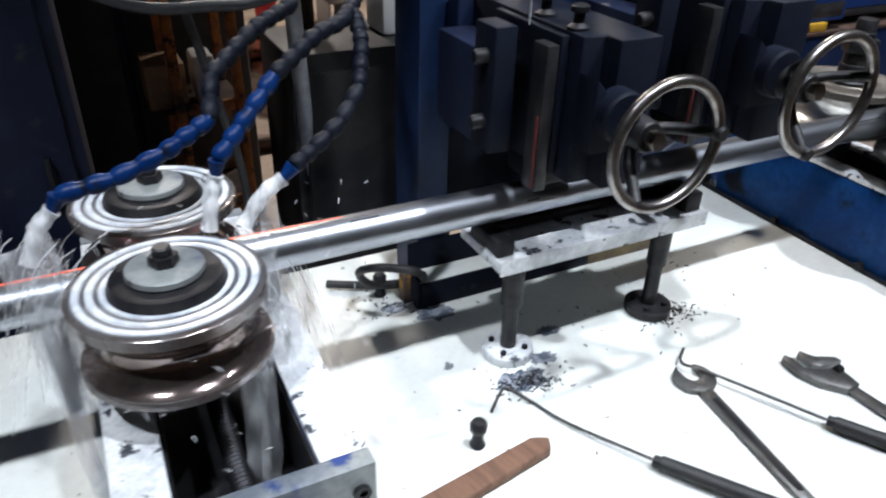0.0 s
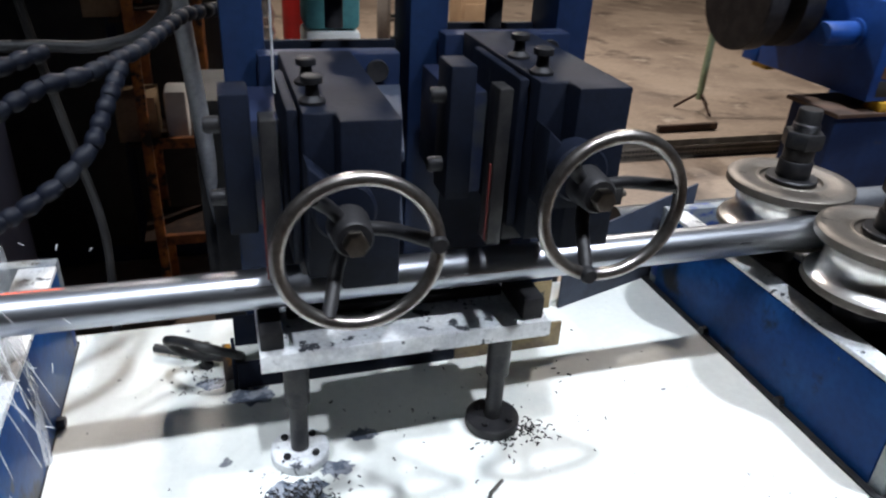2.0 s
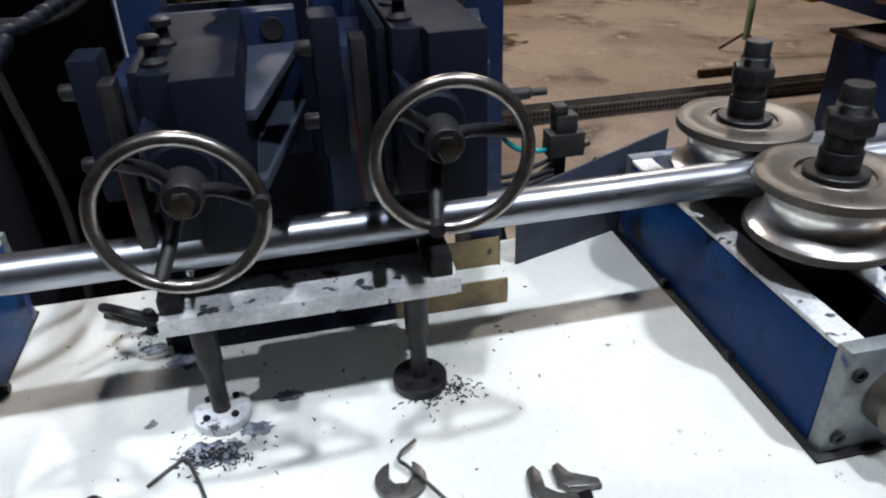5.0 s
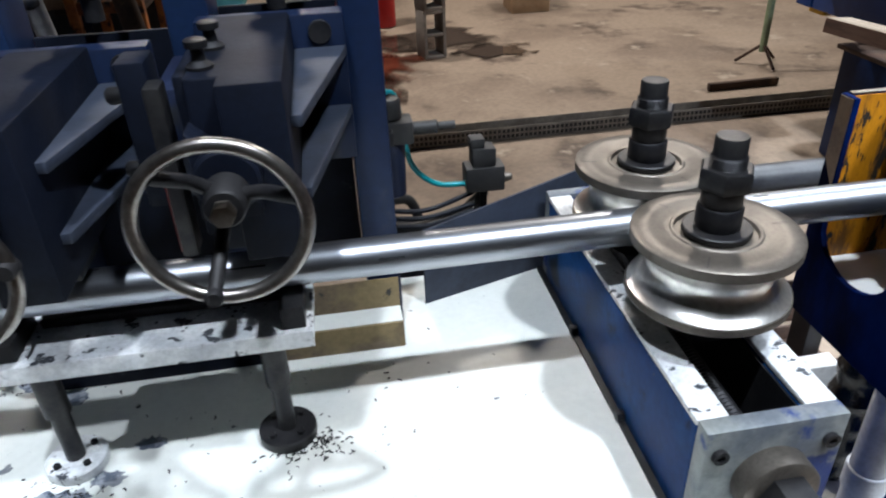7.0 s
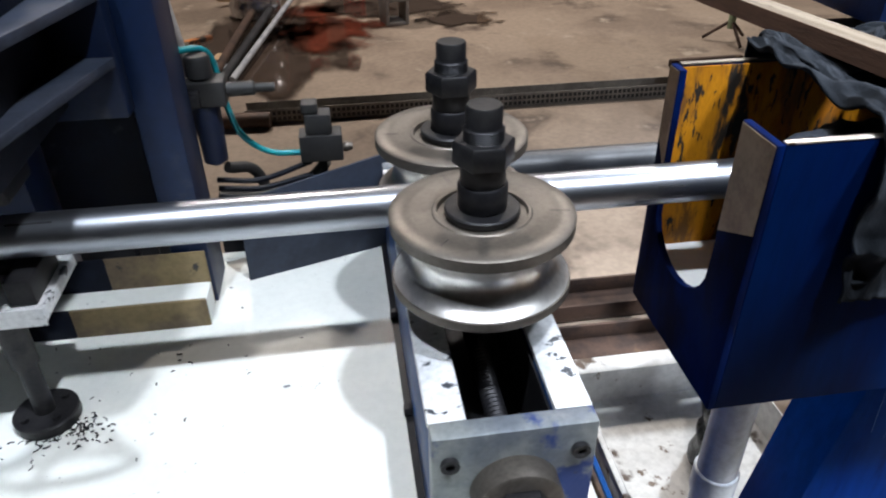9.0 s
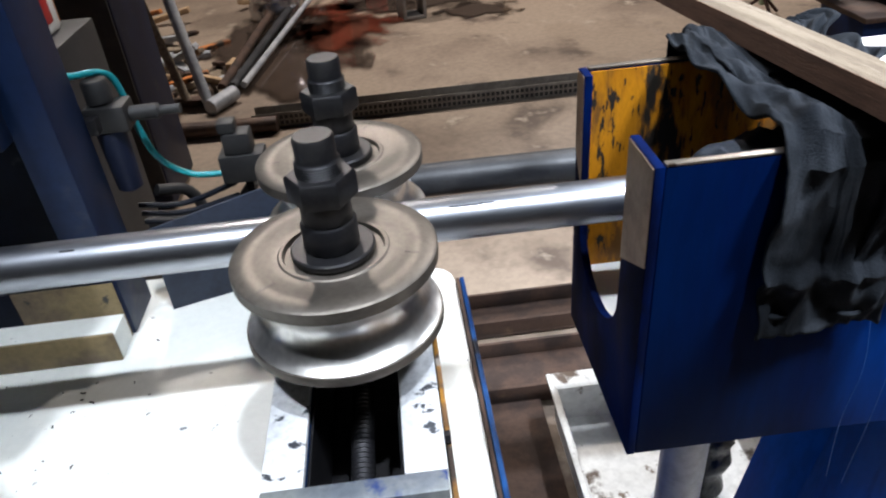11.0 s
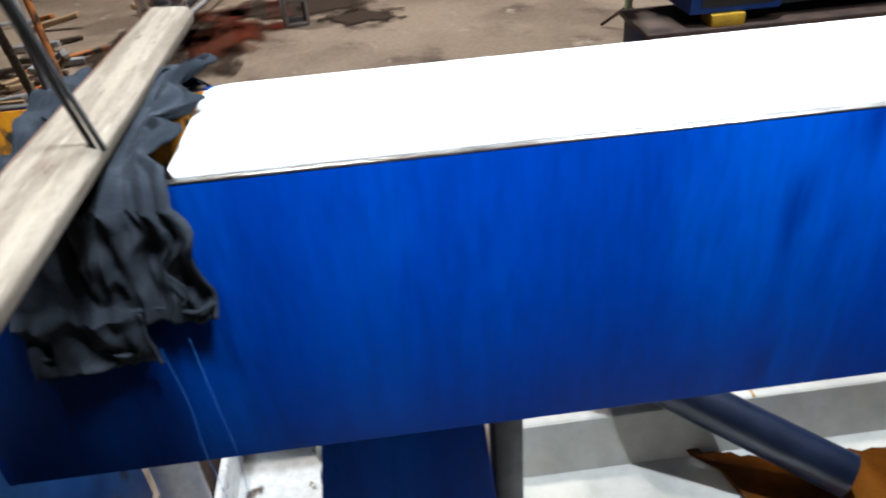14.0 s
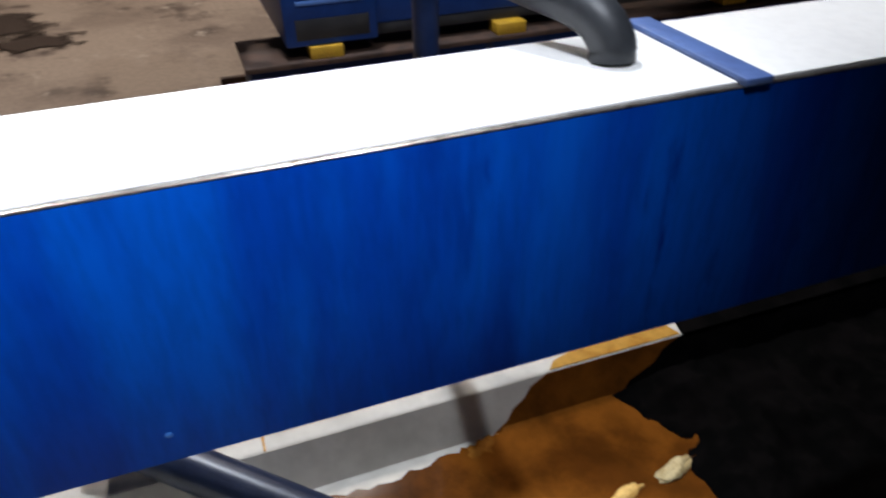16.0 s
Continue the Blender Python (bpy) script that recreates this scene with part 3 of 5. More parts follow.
def gantry():
    t = thing("gantry_frame", "dark blue steel gantry posts over the tube", "machine frame")
    for x in (-1.113, -0.797, -0.520):
        part("post", box(x, x + 0.069, 0.2505, 0.37, BED, 2.35, 0.004), BLUE_POST, t, "blue painted square post")
    # Panels added only to keep the gaps between the posts dark.
    part("dark_gap_panel", box(-1.043, -0.798, 0.35, 0.362, BED + 0.127, 1.43, 0.003), NAVY, t, "dark panel added between the posts to darken the gap")
    part("dark_gap_panel", box(-0.727, -0.521, 0.35, 0.362, BED + 0.127, 1.46, 0.003), NAVY, t, "dark panel added between the posts to darken the gap")
    part("cross_beam", box(-1.16, -0.40, 0.24, 0.38, 2.351, 2.47, 0.005), BLUE_POST, t)
    for x in (-0.92, -0.622):
        s = part("jack_screw", lathe([(0.016, 1.46), (0.016, 1.52), (0.034, 1.522), (0.036, 1.526), (0.036, 1.545), (0.026, 1.55), (0.026, 1.60), (0.040, 1.602), (0.040, 1.63), (0.016, 1.632), (0.016, 2.35)], 24, (x, 0.31, 0)), IRON, t, "black vertical jack screw")


BLUE_POST = surf("blue_post_paint", (0.0050, 0.0150, 0.052), (0.0085, 0.024, 0.074), 3, 0.42, 0, 0.06, 60, ((0.045, 0.05, 0.06), 5, 0.62, 0.75), spec=0.3)
gantry()
solo("guard_wire", rod((-1.052, -0.02, 1.44), (-1.045, 0.0, 2.2), 0.0016, 6), GREYPIPE, "thin bright wire hanging beside the slide block", "wire")


# ---- support stand under the tube ----
def support_stand():
    t = thing("tube_support", "low steel support table on two round legs", "support stand", (0, 0, BED))
    part("plate", box(-1.10, -0.617, -0.066, 0.085, 0.220, 0.243, 0.003), RUBBED, t, "flat steel plate smeared with black scale")
    part("front_lip", box(-1.10, -0.617, -0.0695, -0.0665, 0.216, 0.247, 0.001), RUBBED, t, "bright drip edge")
    part("end_block", box(-0.665, -0.627, -0.055, 0.05, 0.2435, 0.285, 0.003), IRON, t)
    part("end_block", box(-1.098, -1.062, -0.05, 0.05, 0.2435, 0.275, 0.003), IRON, t)
    part("trough_bar", box(-1.05, -0.67, 0.03, 0.075, 0.244, 0.262, 0.004), IRON, t)
    for x, top in ((-1.045, RUBBED), (-0.690, IRON)):
        leg = part("leg", lathe([(0.0155, 0.022), (0.0155, 0.12), (0.021, 0.121), (0.021, 0.2195)], 24, (x, -0.03, 0)), GUNMETAL, t, "round jacking leg")
        fl = part("foot_flange", lathe([(0.004, 0.0), (0.048, 0.0), (0.050, 0.003), (0.050, 0.019), (0.048, 0.021), (0.004, 0.0215)], 40, (x, -0.03, 0)), top, t, "round bolted foot flange")
        for k in range(4):
            a = math.pi / 4 + k * math.pi / 2
            part("flange_bolt", hexagon(0.0065, 0.0216, 0.028, (x + 0.034 * math.cos(a), -0.03 + 0.034 * math.sin(a), 0)), IRON, fl)


support_stand()


def catch_tray():
    t = thing("chip_tray", "oily brown steel chip tray lying on the bed", "tray", (0, 0, BED))
    part("front_wall", box(-0.700, -0.457, 0.174, 0.181, 0.0005, 0.062, 0.002), OCHRE, t, "oil-stained front wall")
    # The left length of both walls is navy instead of ochre.
    part("dark_wall", box(-1.14, -0.7005, 0.174, 0.181, 0.0005, 0.062, 0.002), NAVY, t, "blue-black front wall")
    part("step", box(-1.14, -0.457, 0.1815, 0.2425, 0.0005, 0.056, 0.002), CREAM, t, "cream step")
    part("rear_wall", box(-0.640, -0.457, 0.243, 0.2465, 0.0005, 0.125, 0.001), OCHRE, t, "oil-stained rear wall")
    part("dark_wall", box(-1.14, -0.6405, 0.243, 0.2465, 0.0005, 0.125, 0.001), NAVY, t, "blue-black rear wall")
    part("end_wall", box(-1.148, -1.1405, 0.174, 0.2465, 0.0005, 0.075, 0.002), NAVY, t, "dark blue end wall")
    part("end_tab", box(-1.165, -1.1485, 0.205, 0.235, 0.0005, 0.070, 0.002), FLAKED, t, "yellow painted end tab")


catch_tray()


# ---- coolant hoses and coolant ----
def coolant_hose(points, blue_to, tip, label):
    """A jointed hose: blue beads near its tip, grimy beads behind, and a white nozzle pouring coolant."""
    t = thing("coolant_hose", label, "coolant hose", group="coolant hoses of the weld stand")
    pts = [Vector(p) for p in points]
    n = len(pts)
    for i in range(n - 1):
        d = (pts[i + 1] - pts[i])
        beads = max(2, int(d.length / 0.024))
        for k in range(beads):
            a, c = pts[i] + d * (k / beads), pts[i] + d * ((k + 1.02) / beads)
            L = (c - a).length
            bm = lathe([(0.0095, 0), (0.0122, L * 0.12), (0.0136, L * 0.40), (0.0128, L * 0.66), (0.0108, L * 0.78), (0.0100, L)], 14)
            bmesh.ops.transform(bm, matrix=Matrix.Translation(a) @ d.to_track_quat("Z", "Y").to_matrix().to_4x4(), verts=bm.verts)
            part("hose_link", bm, HOSE_BLUE if i < blue_to else HOSE_DARK, t)
    part("nozzle", rod(pts[0], pts[0] + (Vector(tip) - pts[0]) * 0.25, 0.0125, 14, r1=0.007), HOSE_BLUE, t)
    st = pts[0] + (Vector(tip) - pts[0]) * 0.2
    mid = (st + Vector(tip)) / 2 + Vector((0, 0, 0.012))
    part("coolant_jet", sweep([st, mid, tip], 0.0115, 12, 10, wave=0.08, beads=3), STREAM, t, "white jet of coolant")


coolant_hose([(-1.745, 0.0, 1.275), (-1.676, 0.0, 1.286), (-1.608, 0.01, 1.307), (-1.537, 0.03, 1.340), (-1.52, 0.08, 1.385), (-1.44, 0.14, 1.43), (-1.36, 0.20, 1.45)], 3, (-1.80, 0.0, 1.185), "blue jointed coolant hose with a white pouring nozzle")
coolant_hose([(-1.540, 0.0, 1.290), (-1.500, 0.02, 1.325), (-1.436, 0.05, 1.385), (-1.353, 0.10, 1.425), (-1.30, 0.14, 1.43), (-1.24, 0.24, 1.44), (-1.17, 0.38, 1.47), (-1.08, 0.52, 1.46)], 2, (-1.565, 0.0, 1.185), "blue jointed coolant hose with a white pouring nozzle")
coolant_hose([(-1.433, 0.0, 1.262), (-1.395, 0.02, 1.275), (-1.343, 0.04, 1.305), (-1.30, 0.07, 1.345), (-1.275, 0.12, 1.40), (-1.26, 0.19, 1.43)], 0, (-1.515, 0.0, 1.18), "grimy jointed coolant hose with a white pouring nozzle")


def wavy_sheet(w, h, folds, amp, seed):
    bm = bmesh.new()
    bmesh.ops.create_grid(bm, x_segments=14, y_segments=22, size=0.5)
    for v in bm.verts:
        u, s = v.co.x + 0.5, v.co.y + 0.5
        p = noise.noise(Vector((u * 4 + seed, s * 3, seed)))
        v.co = Vector(((u - 0.5) * w * (1.0 - 0.35 * s) + 0.01 * p, amp * math.sin(folds * u * 6.28 + 2 * s) + 0.007 * p, -s * h))
    return bm


def coolant_spill(at, rz, w, h, seed, dense=False):
    ob = solo("coolant_spill", wavy_sheet(w, h, 1.5, 0.012, seed), SHEET if dense else SPRAY, "white coolant streaming off the turning roller", "coolant", kind="stuff", m=pose(*at, 0, 0, rz))
    s = ob.modifiers.new("thickness", "SOLIDIFY")
    s.thickness = 0.004
    return ob


SPILLS = [coolant_spill((-1.50, -0.06, 1.17), 75, 0.13, 0.20, 1.0), coolant_spill((-1.475, 0.02, 1.10), 70, 0.12, 0.29, 5.0, True),
          coolant_spill((-1.775, -0.03, 1.20), 80, 0.14, 0.22, 9.0), coolant_spill((-1.79, -0.08, 1.15), 95, 0.12, 0.33, 13.0),
          coolant_spill((-1.49, 0.03, 1.18), 60, 0.16, 0.17, 25.0), coolant_spill((-1.80, 0.01, 1.22), 60, 0.12, 0.30, 29.0, True), coolant_spill((-1.485, -0.10, 1.08), 80, 0.10, 0.10, 33.0, True),
          coolant_spill((-1.56, -0.22, 1.08), 35, 0.06, 0.22, 17.0)]


def droplets(seed, cx, cy, cz):
    rnd = random.Random(seed)
    bm = bmesh.new()
    for _ in range(60):
        p = Vector((cx + rnd.gauss(0, 0.10), cy + rnd.gauss(0, 0.06), cz + rnd.uniform(-0.12, 0.10)))
        L = rnd.uniform(0.004, 0.014)
        d = Vector((rnd.gauss(0, 0.5), rnd.gauss(0, 0.3), rnd.uniform(-1, 0.4))).normalized()
        rod(p, p + d * L, 0.0008, 5, bm, 0.0004)
    return solo("coolant_droplets", bm, STREAM, "flying white coolant droplets round the roller", "coolant", kind="stuff")


def splash(seed, cx, cy, cz, n, out):
    """Streaks of coolant thrown from a place, as many thin curved drops."""
    rnd = random.Random(seed)
    bm = bmesh.new()
    for _ in range(n):
        a = rnd.uniform(out - 0.9, out + 0.9)
        v = rnd.uniform(0.02, 0.10)
        p = Vector((cx + rnd.gauss(0, 0.035), cy + rnd.gauss(0, 0.035), cz + rnd.gauss(0, 0.02)))
        d = Vector((math.cos(a), math.sin(a) * 0.6, rnd.uniform(-0.5, 0.6)))
        s0, s1 = rnd.uniform(0, 0.5), rnd.uniform(0.6, 1.3)
        pts = [p + d * v * s + Vector((0, 0, -0.11 * s * s)) for s in (s0, (s0 + s1) / 2, s1)]
        sweep(pts, rnd.uniform(0.0005, 0.0012), 5, 3, bm)
    return solo("coolant_splash", bm, SPRAY2, "white streaks of coolant thrown off the roller", "coolant", kind="stuff")


SPRAY2 = water_mat("thrown_coolant", (0.90, 0.92, 0.94), 0.5)
SPLASHES = [splash(1, -1.51, 0.0, 1.14, 40, -0.2), splash(2, -1.77, -0.02, 1.19, 45, 3.0), splash(3, -1.52, -0.08, 1.09, 24, -0.9), splash(4, -1.60, 0.0, 1.17, 24, 0.6)]
DROPS = [droplets(k, *c) for k, c in enumerate(((-1.50, -0.05, 1.14), (-1.78, -0.04, 1.16), (-1.64, -0.2, 1.12)))]


# ---- cables ----
solo("black_cable", sweep([(-1.30, 0.33, 0.815), (-1.18, 0.27, 0.815), (-1.13, 0.20, 0.86), (-1.17, 0.13, 0.93), (-1.235, 0.16, 0.94), (-1.26, 0.22, 0.90), (-1.22, 0.25, 0.84), (-1.12, 0.26, 0.815)], 0.009, 10, 8), BLACK, "looped black cable lying behind the support stand", "cable")
solo("black_cable", sweep([(-1.75, 0.62, 1.50), (-1.66, 0.60, 1.42), (-1.55, 0.60, 1.375), (-1.43, 0.60, 1.37), (-1.34, 0.60, 1.37), (-1.25, 0.60, 1.40), (-1.21, 0.60, 1.47), (-1.30, 0.62, 1.56), (-1.55, 0.64, 1.60), (-1.75, 0.62, 1.50)], 0.012, 10, 8), DARKPIPE, "thick grey cable coiled in the air behind the hoses", "cable")
solo("black_cable", sweep([(-1.50, 0.70, 1.9), (-1.49, 0.66, 1.5), (-1.44, 0.62, 1.2), (-1.40, 0.60, 0.95), (-1.42, 0.62, 0.6), (-1.40, 0.65, 0.0)], 0.010, 8, 8), BLACK, "black cable hanging behind the hoses", "cable")
solo("dark_cable_run", sweep([(-1.95, 0.75, 1.75), (-1.7, 0.72, 1.62), (-1.4, 0.70, 1.62), (-1.1, 0.75, 1.75)], 0.016, 8, 8), BLACK, "sagging black cable run above the hoses", "cable")


# ---- small things on the bed ----
def pushed_bolt(x, y):
    solo("loose_bolt", lathe([(0.013, 0), (0.014, 0.004), (0.010, 0.012), (0.009, 0.03), (0.0145, 0.036), (0.015, 0.048), (0.011, 0.055), (0.003, 0.057)], 24, (x, y, BED + 0.0005)), GUNMETAL, "small dark round-headed bolt standing on the bed", "bolt")


pushed_bolt(-1.199, 0.262)
pushed_bolt(-1.218, -0.222)


def open_spanner(m):
    t = thing("open_spanner", "grey open-ended spanner lying on the cream bed", "spanner")
    t.matrix_basis = m
    out = [(math.cos(math.radians(a)) * 0.041, math.sin(math.radians(a)) * 0.039) for a in range(118, 423, 14)]
    out += [(0.019, 0.035), (0.018, 0.004), (0.009, -0.008), (-0.009, -0.008), (-0.018, 0.004), (-0.019, 0.035)]
    part("jaw_head", prism(out, 0.0, 0.012, "z", 0.002), SPANNER, t, "forged open jaw")
    part("shank", prism([(-0.014, -0.036), (0.014, -0.036), (0.0125, -0.30), (-0.0125, -0.30)], 0.0015, 0.0095, "z", 0.002), SPANNER, t)
    part("shank_groove", prism([(-0.006, -0.06), (0.006, -0.06), (0.006, -0.28), (-0.006, -0.28)], 0.0096, 0.0101, "z"), GUNMETAL, t)


SPANNER = surf("drop_forged_steel", (0.17, 0.165, 0.16), (0.11, 0.105, 0.10), 16, 0.36, 0.8, 0.1, 120)
open_spanner(pose(-0.765, -0.255, BED + 0.001, 0, 0, -8))


def adjustable_spanner(m):
    t = thing("adjustable_spanner", "dark adjustable spanner with a knurled screw lying on the bed", "spanner")
    t.matrix_basis = m
    part("fixed_jaw", prism([(-0.045, 0.060), (-0.032, 0.066), (-0.026, 0.050), (-0.030, 0.020), (-0.014, 0.003), (0.030, -0.010), (0.020, -0.062), (-0.012, -0.062), (-0.042, -0.020), (-0.053, 0.020)], 0.0, 0.015, "z", 0.002), SPANNER, t)
    part("moving_jaw", prism([(-0.004, 0.056), (0.008, 0.060), (0.017, 0.036), (0.055, 0.012), (0.055, -0.002), (0.004, 0.008), (-0.008, 0.022)], 0.001, 0.014, "z", 0.002), SPANNER, t, "sliding jaw")
    prof = []
    for k in range(6):
        prof += [(0.0085, k * 0.003), (0.007, k * 0.003 + 0.0015)]
    part("knurled_screw", lathe(prof, 16, (0.012, -0.016, 0.0155), "x"), IRON, t, "knurled adjusting screw")
    part("shank", prism([(-0.011, -0.060), (0.013, -0.060), (0.011, -0.26), (-0.010, -0.26)], 0.002, 0.012, "z", 0.002), SPANNER, t)


adjustable_spanner(pose(-0.520, -0.345, BED + 0.001, 0, 0, 4))


def hook_rod(pts, grip, label):
    t = thing("hook_rod", label, "hook tool")
    part("steel_rod", sweep(pts, 0.0032, 8, 3), SPANNER, t, "thin bent steel rod")
    p, q = Vector(pts[-1]), Vector(grip)
    part("grip", rod(p, q, 0.013, 16, r1=0.015), BLACK, t, "black rubber grip")
    part("ferrule", rod(p - (q - p).normalized() * 0.012, p + (q - p).normalized() * 0.004, 0.010, 14), IRON, t)


Z1 = BED + 0.0035
hook_rod([(-1.158, -0.165, Z1), (-1.12, -0.13, Z1), (-1.10, -0.125, Z1), (-1.075, -0.185, Z1), (-1.05, -0.255, Z1 + 0.004), (-0.972, -0.395, Z1 + 0.012)], (-0.86, -0.555, BED + 0.016), "bent steel hook tool with a black grip")
hook_rod([(-0.728, -0.183, Z1 + 0.012), (-0.762, -0.215, Z1 + 0.012), (-0.735, -0.262, Z1 + 0.014), (-0.630, -0.455, Z1 + 0.012)], (-0.55, -0.585, BED + 0.016), "bent steel hook tool with a dark slim grip")


def wood_wedge():
    bm = prism([(-0.235, -0.018), (0.02, -0.026), (0.035, -0.006), (0.01, 0.012), (-0.235, 0.026)], 0.0, 0.022, "z", 0.004)
    solo("wooden_stick", bm, WOOD_EDGE, "reddish-brown wooden stick with a pale cut tip", "wooden stick", m=pose(-1.145, -0.275, BED + 0.001, 0, 0, 12))


wood_wedge()
solo("loose_screw", rod((-1.02, -0.455, BED + 0.006), (-1.0, -0.50, BED + 0.006), 0.006, 10), STEEL, "short bright loose screw on the bed", "screw")


def swarf(name, cx, cy, n, spread, seed, label):
    rnd = random.Random(seed)
    bm = bmesh.new()
    for _ in range(n):
        x, y, a, L = cx + rnd.gauss(0, spread), cy + rnd.gauss(0, spread * 0.6), rnd.uniform(0, 6.28), rnd.uniform(0.002, 0.010)
        pts = [(x + L * math.cos(a + b) * k, y + L * math.sin(a + b) * k, BED + 0.0012 + 0.001 * rnd.random()) for k, b in ((0, 0), (0.5, 0.5), (1.0, 0.1))]
        sweep(pts, rnd.uniform(0.0006, 0.0016), 5, 2, bm)
    solo(name, bm, GUNMETAL, label, "metal swarf", kind="stuff")


swarf("metal_swarf", -1.045, -0.125, 90, 0.035, 3, "heap of fine dark metal swarf by the foot flange")
swarf("metal_swarf", -0.635, -0.06, 60, 0.030, 4, "scatter of fine dark metal swarf on the bed")
swarf("metal_swarf", -1.19, 0.22, 60, 0.045, 5, "scatter of fine dark metal swarf on the bed")
swarf("metal_swarf", -0.75, -0.02, 50, 0.22, 6, "loose dark scale flakes scattered over the bed")


def oil_smear(x, y, r, seed):
    rnd = random.Random(seed)
    pts = [(x + r * (0.7 + 0.45 * rnd.random()) * math.cos(a), y + 0.65 * r * (0.6 + 0.6 * rnd.random()) * math.sin(a)) for a in [2 * math.pi * k / 22 for k in range(22)]]
    solo("oil_smear", prism(pts, BED + 0.0002, BED + 0.0010), SMEAR, "blue-grey oily smear on the cream bed", "oil stain", kind="stuff")


SMEAR = surf("blue_grey_smear", (0.10, 0.12, 0.16), (0.30, 0.32, 0.36), 40, 0.3, 0, 0.1, 120, patch=(0.45, 0.55))
oil_smear(-1.06, -0.115, 0.055, 1)
oil_smear(-0.99, -0.075, 0.03, 2)
oil_smear(-1.115, 0.150, 0.045, 4)
oil_smear(-1.19, 0.205, 0.030, 5)
oil_smear(-0.93, -0.005, 0.028, 7)
swarf("metal_swarf", -1.06, -0.115, 120, 0.030, 8, "heap of fine dark metal swarf by the foot flange")
swarf("metal_swarf", -0.665, -0.075, 70, 0.035, 9, "scatter of fine dark metal swarf on the bed")


# ---- air gear behind the tube ----
def valve_block():
    t = thing("air_valve", "black solenoid air valve behind the tube", "air valve", (-0.225, 0.48, 1.0))
    part("valve_body", box(-0.045, 0.045, -0.025, 0.03, -0.01, 0.05, 0.004), BLACK, t)
    part("coil", box(-0.030, 0.025, -0.022, 0.025, 0.0505, 0.095, 0.005), BLACK, t, "square coil")
    part("coil_cap", box(-0.034, 0.0, -0.018, 0.02, 0.0955, 0.118, 0.004), BLACK, t)
    part("fitting", lathe([(0.010, 0), (0.012, 0.006), (0.008, 0.02)], 12, (0.0455, 0.0, 0.012), "x"), STEEL, t)
    part("bracket", box(-0.008, 0.008, 0.0, 0.02, -0.58, -0.0105, 0.002), IRON, t)


valve_block()


def air_unit():
    t = thing("air_regulator", "dark blue air regulator bowls on the gantry post", "air regulator", (-0.435, 0.42, 1.15))
    part("bowl", lathe([(0.008, -0.13), (0.024, -0.12), (0.027, -0.02), (0.027, 0.0)], 24), BLUE_DARK, t, "round bowl")
    part("regulator_head", box(-0.03, 0.045, -0.03, 0.03, 0.0005, 0.05, 0.005), BLACK, t)
    part("knob", lathe([(0.02, 0.051), (0.024, 0.055), (0.024, 0.09), (0.02, 0.095)], 24), BLACK, t)
    part("side_port", lathe([(0.014, 0), (0.014, 0.05), (0.009, 0.055), (0.009, 0.09)], 16, (0.0455, 0, 0.025), "x"), BLACK, t)
    part("mount_arm", box(-0.035, 0.0, -0.055, -0.031, 0.01, 0.04, 0.002), IRON, t)


air_unit()
solo("teal_air_hose", sweep([(-0.47, 0.40, 1.26), (-0.42, 0.46, 1.235), (-0.405, 0.47, 1.13), (-0.385, 0.47, 1.06), (-0.335, 0.475, 1.015), (-0.27, 0.48, 1.005)], 0.0065, 10, 8), TEAL, "teal plastic air hose", "air hose")
for k, (za, zb) in enumerate(((0.965, 0.985), (0.945, 0.955), (0.925, 0.94))):
    solo("air_line", sweep([(-0.45, 0.46, za), (-0.36, 0.47, za - 0.012), (-0.25, 0.475, zb)], 0.006, 8, 6), HOSE_DARK, "dark thin air line behind the gantry post", "air hose")
solo("guard_plate", prism([(0.0, 0.0), (0.445, 0.0), (0.445, 0.238), (0.0, 0.185)], -0.003, 0.003, "y", 0.001), DUSTY, "dusty dark steel guard plate standing behind the rollers", "guard plate", m=pose(-0.395, 0.315, BED + 0.0005, 0, 0, 17.5))
HOSES = [((-0.46, 0.50, 0.90), (-0.36, 0.53, 0.88), (-0.22, 0.52, 0.93)), ((-0.47, 0.52, 0.86), (-0.33, 0.56, 0.83), (-0.16, 0.50, 0.86)), ((-0.44, 0.55, 0.95), (-0.38, 0.60, 0.90), (-0.34, 0.60, 0.70)), ((-0.30, 0.55, 0.60), (-0.28, 0.54, 0.86), (-0.22, 0.50, 0.97)), ((-0.42, 0.47, 0.88), (-0.36, 0.49, 0.86), (-0.30, 0.52, 0.80))]
for line in HOSES:
    solo("black_hose", sweep(line, 0.013, 10, 7), BLACK, "black rubber hose in the bundle behind the tube", "hose", "hose bundle")
# Plain dark box, added with the hoses to darken the clutter behind the tube.
solo("dark_filler_box", box(-0.475, -0.37, 0.50, 0.60, 0.0, 0.87, 0.006), IRON, "plain dark box added to darken the clutter behind the gantry post", "junction box")
solo("return_pipe", rod((-0.02, 0.72, 0.808), (2.2, 0.70, 0.806), 0.042, 28), DARKPIPE, "dark grey steel pipe running behind the rollers", "pipe")
solo("pipe_prop", box(0.9, 0.96, 0.67, 0.76, 0, 0.765, 0.004), IRON, "dark steel prop under the pipe", "prop")
solo("pipe_prop", box(0.02, 0.08, 0.68, 0.77, 0, 0.765, 0.004), IRON, "dark steel prop under the pipe", "prop")


# ---- run-out trough ----
TX0, TX1, TXE, TZ0, TZ1 = 0.366, 2.745, 4.6, 0.81, 1.275


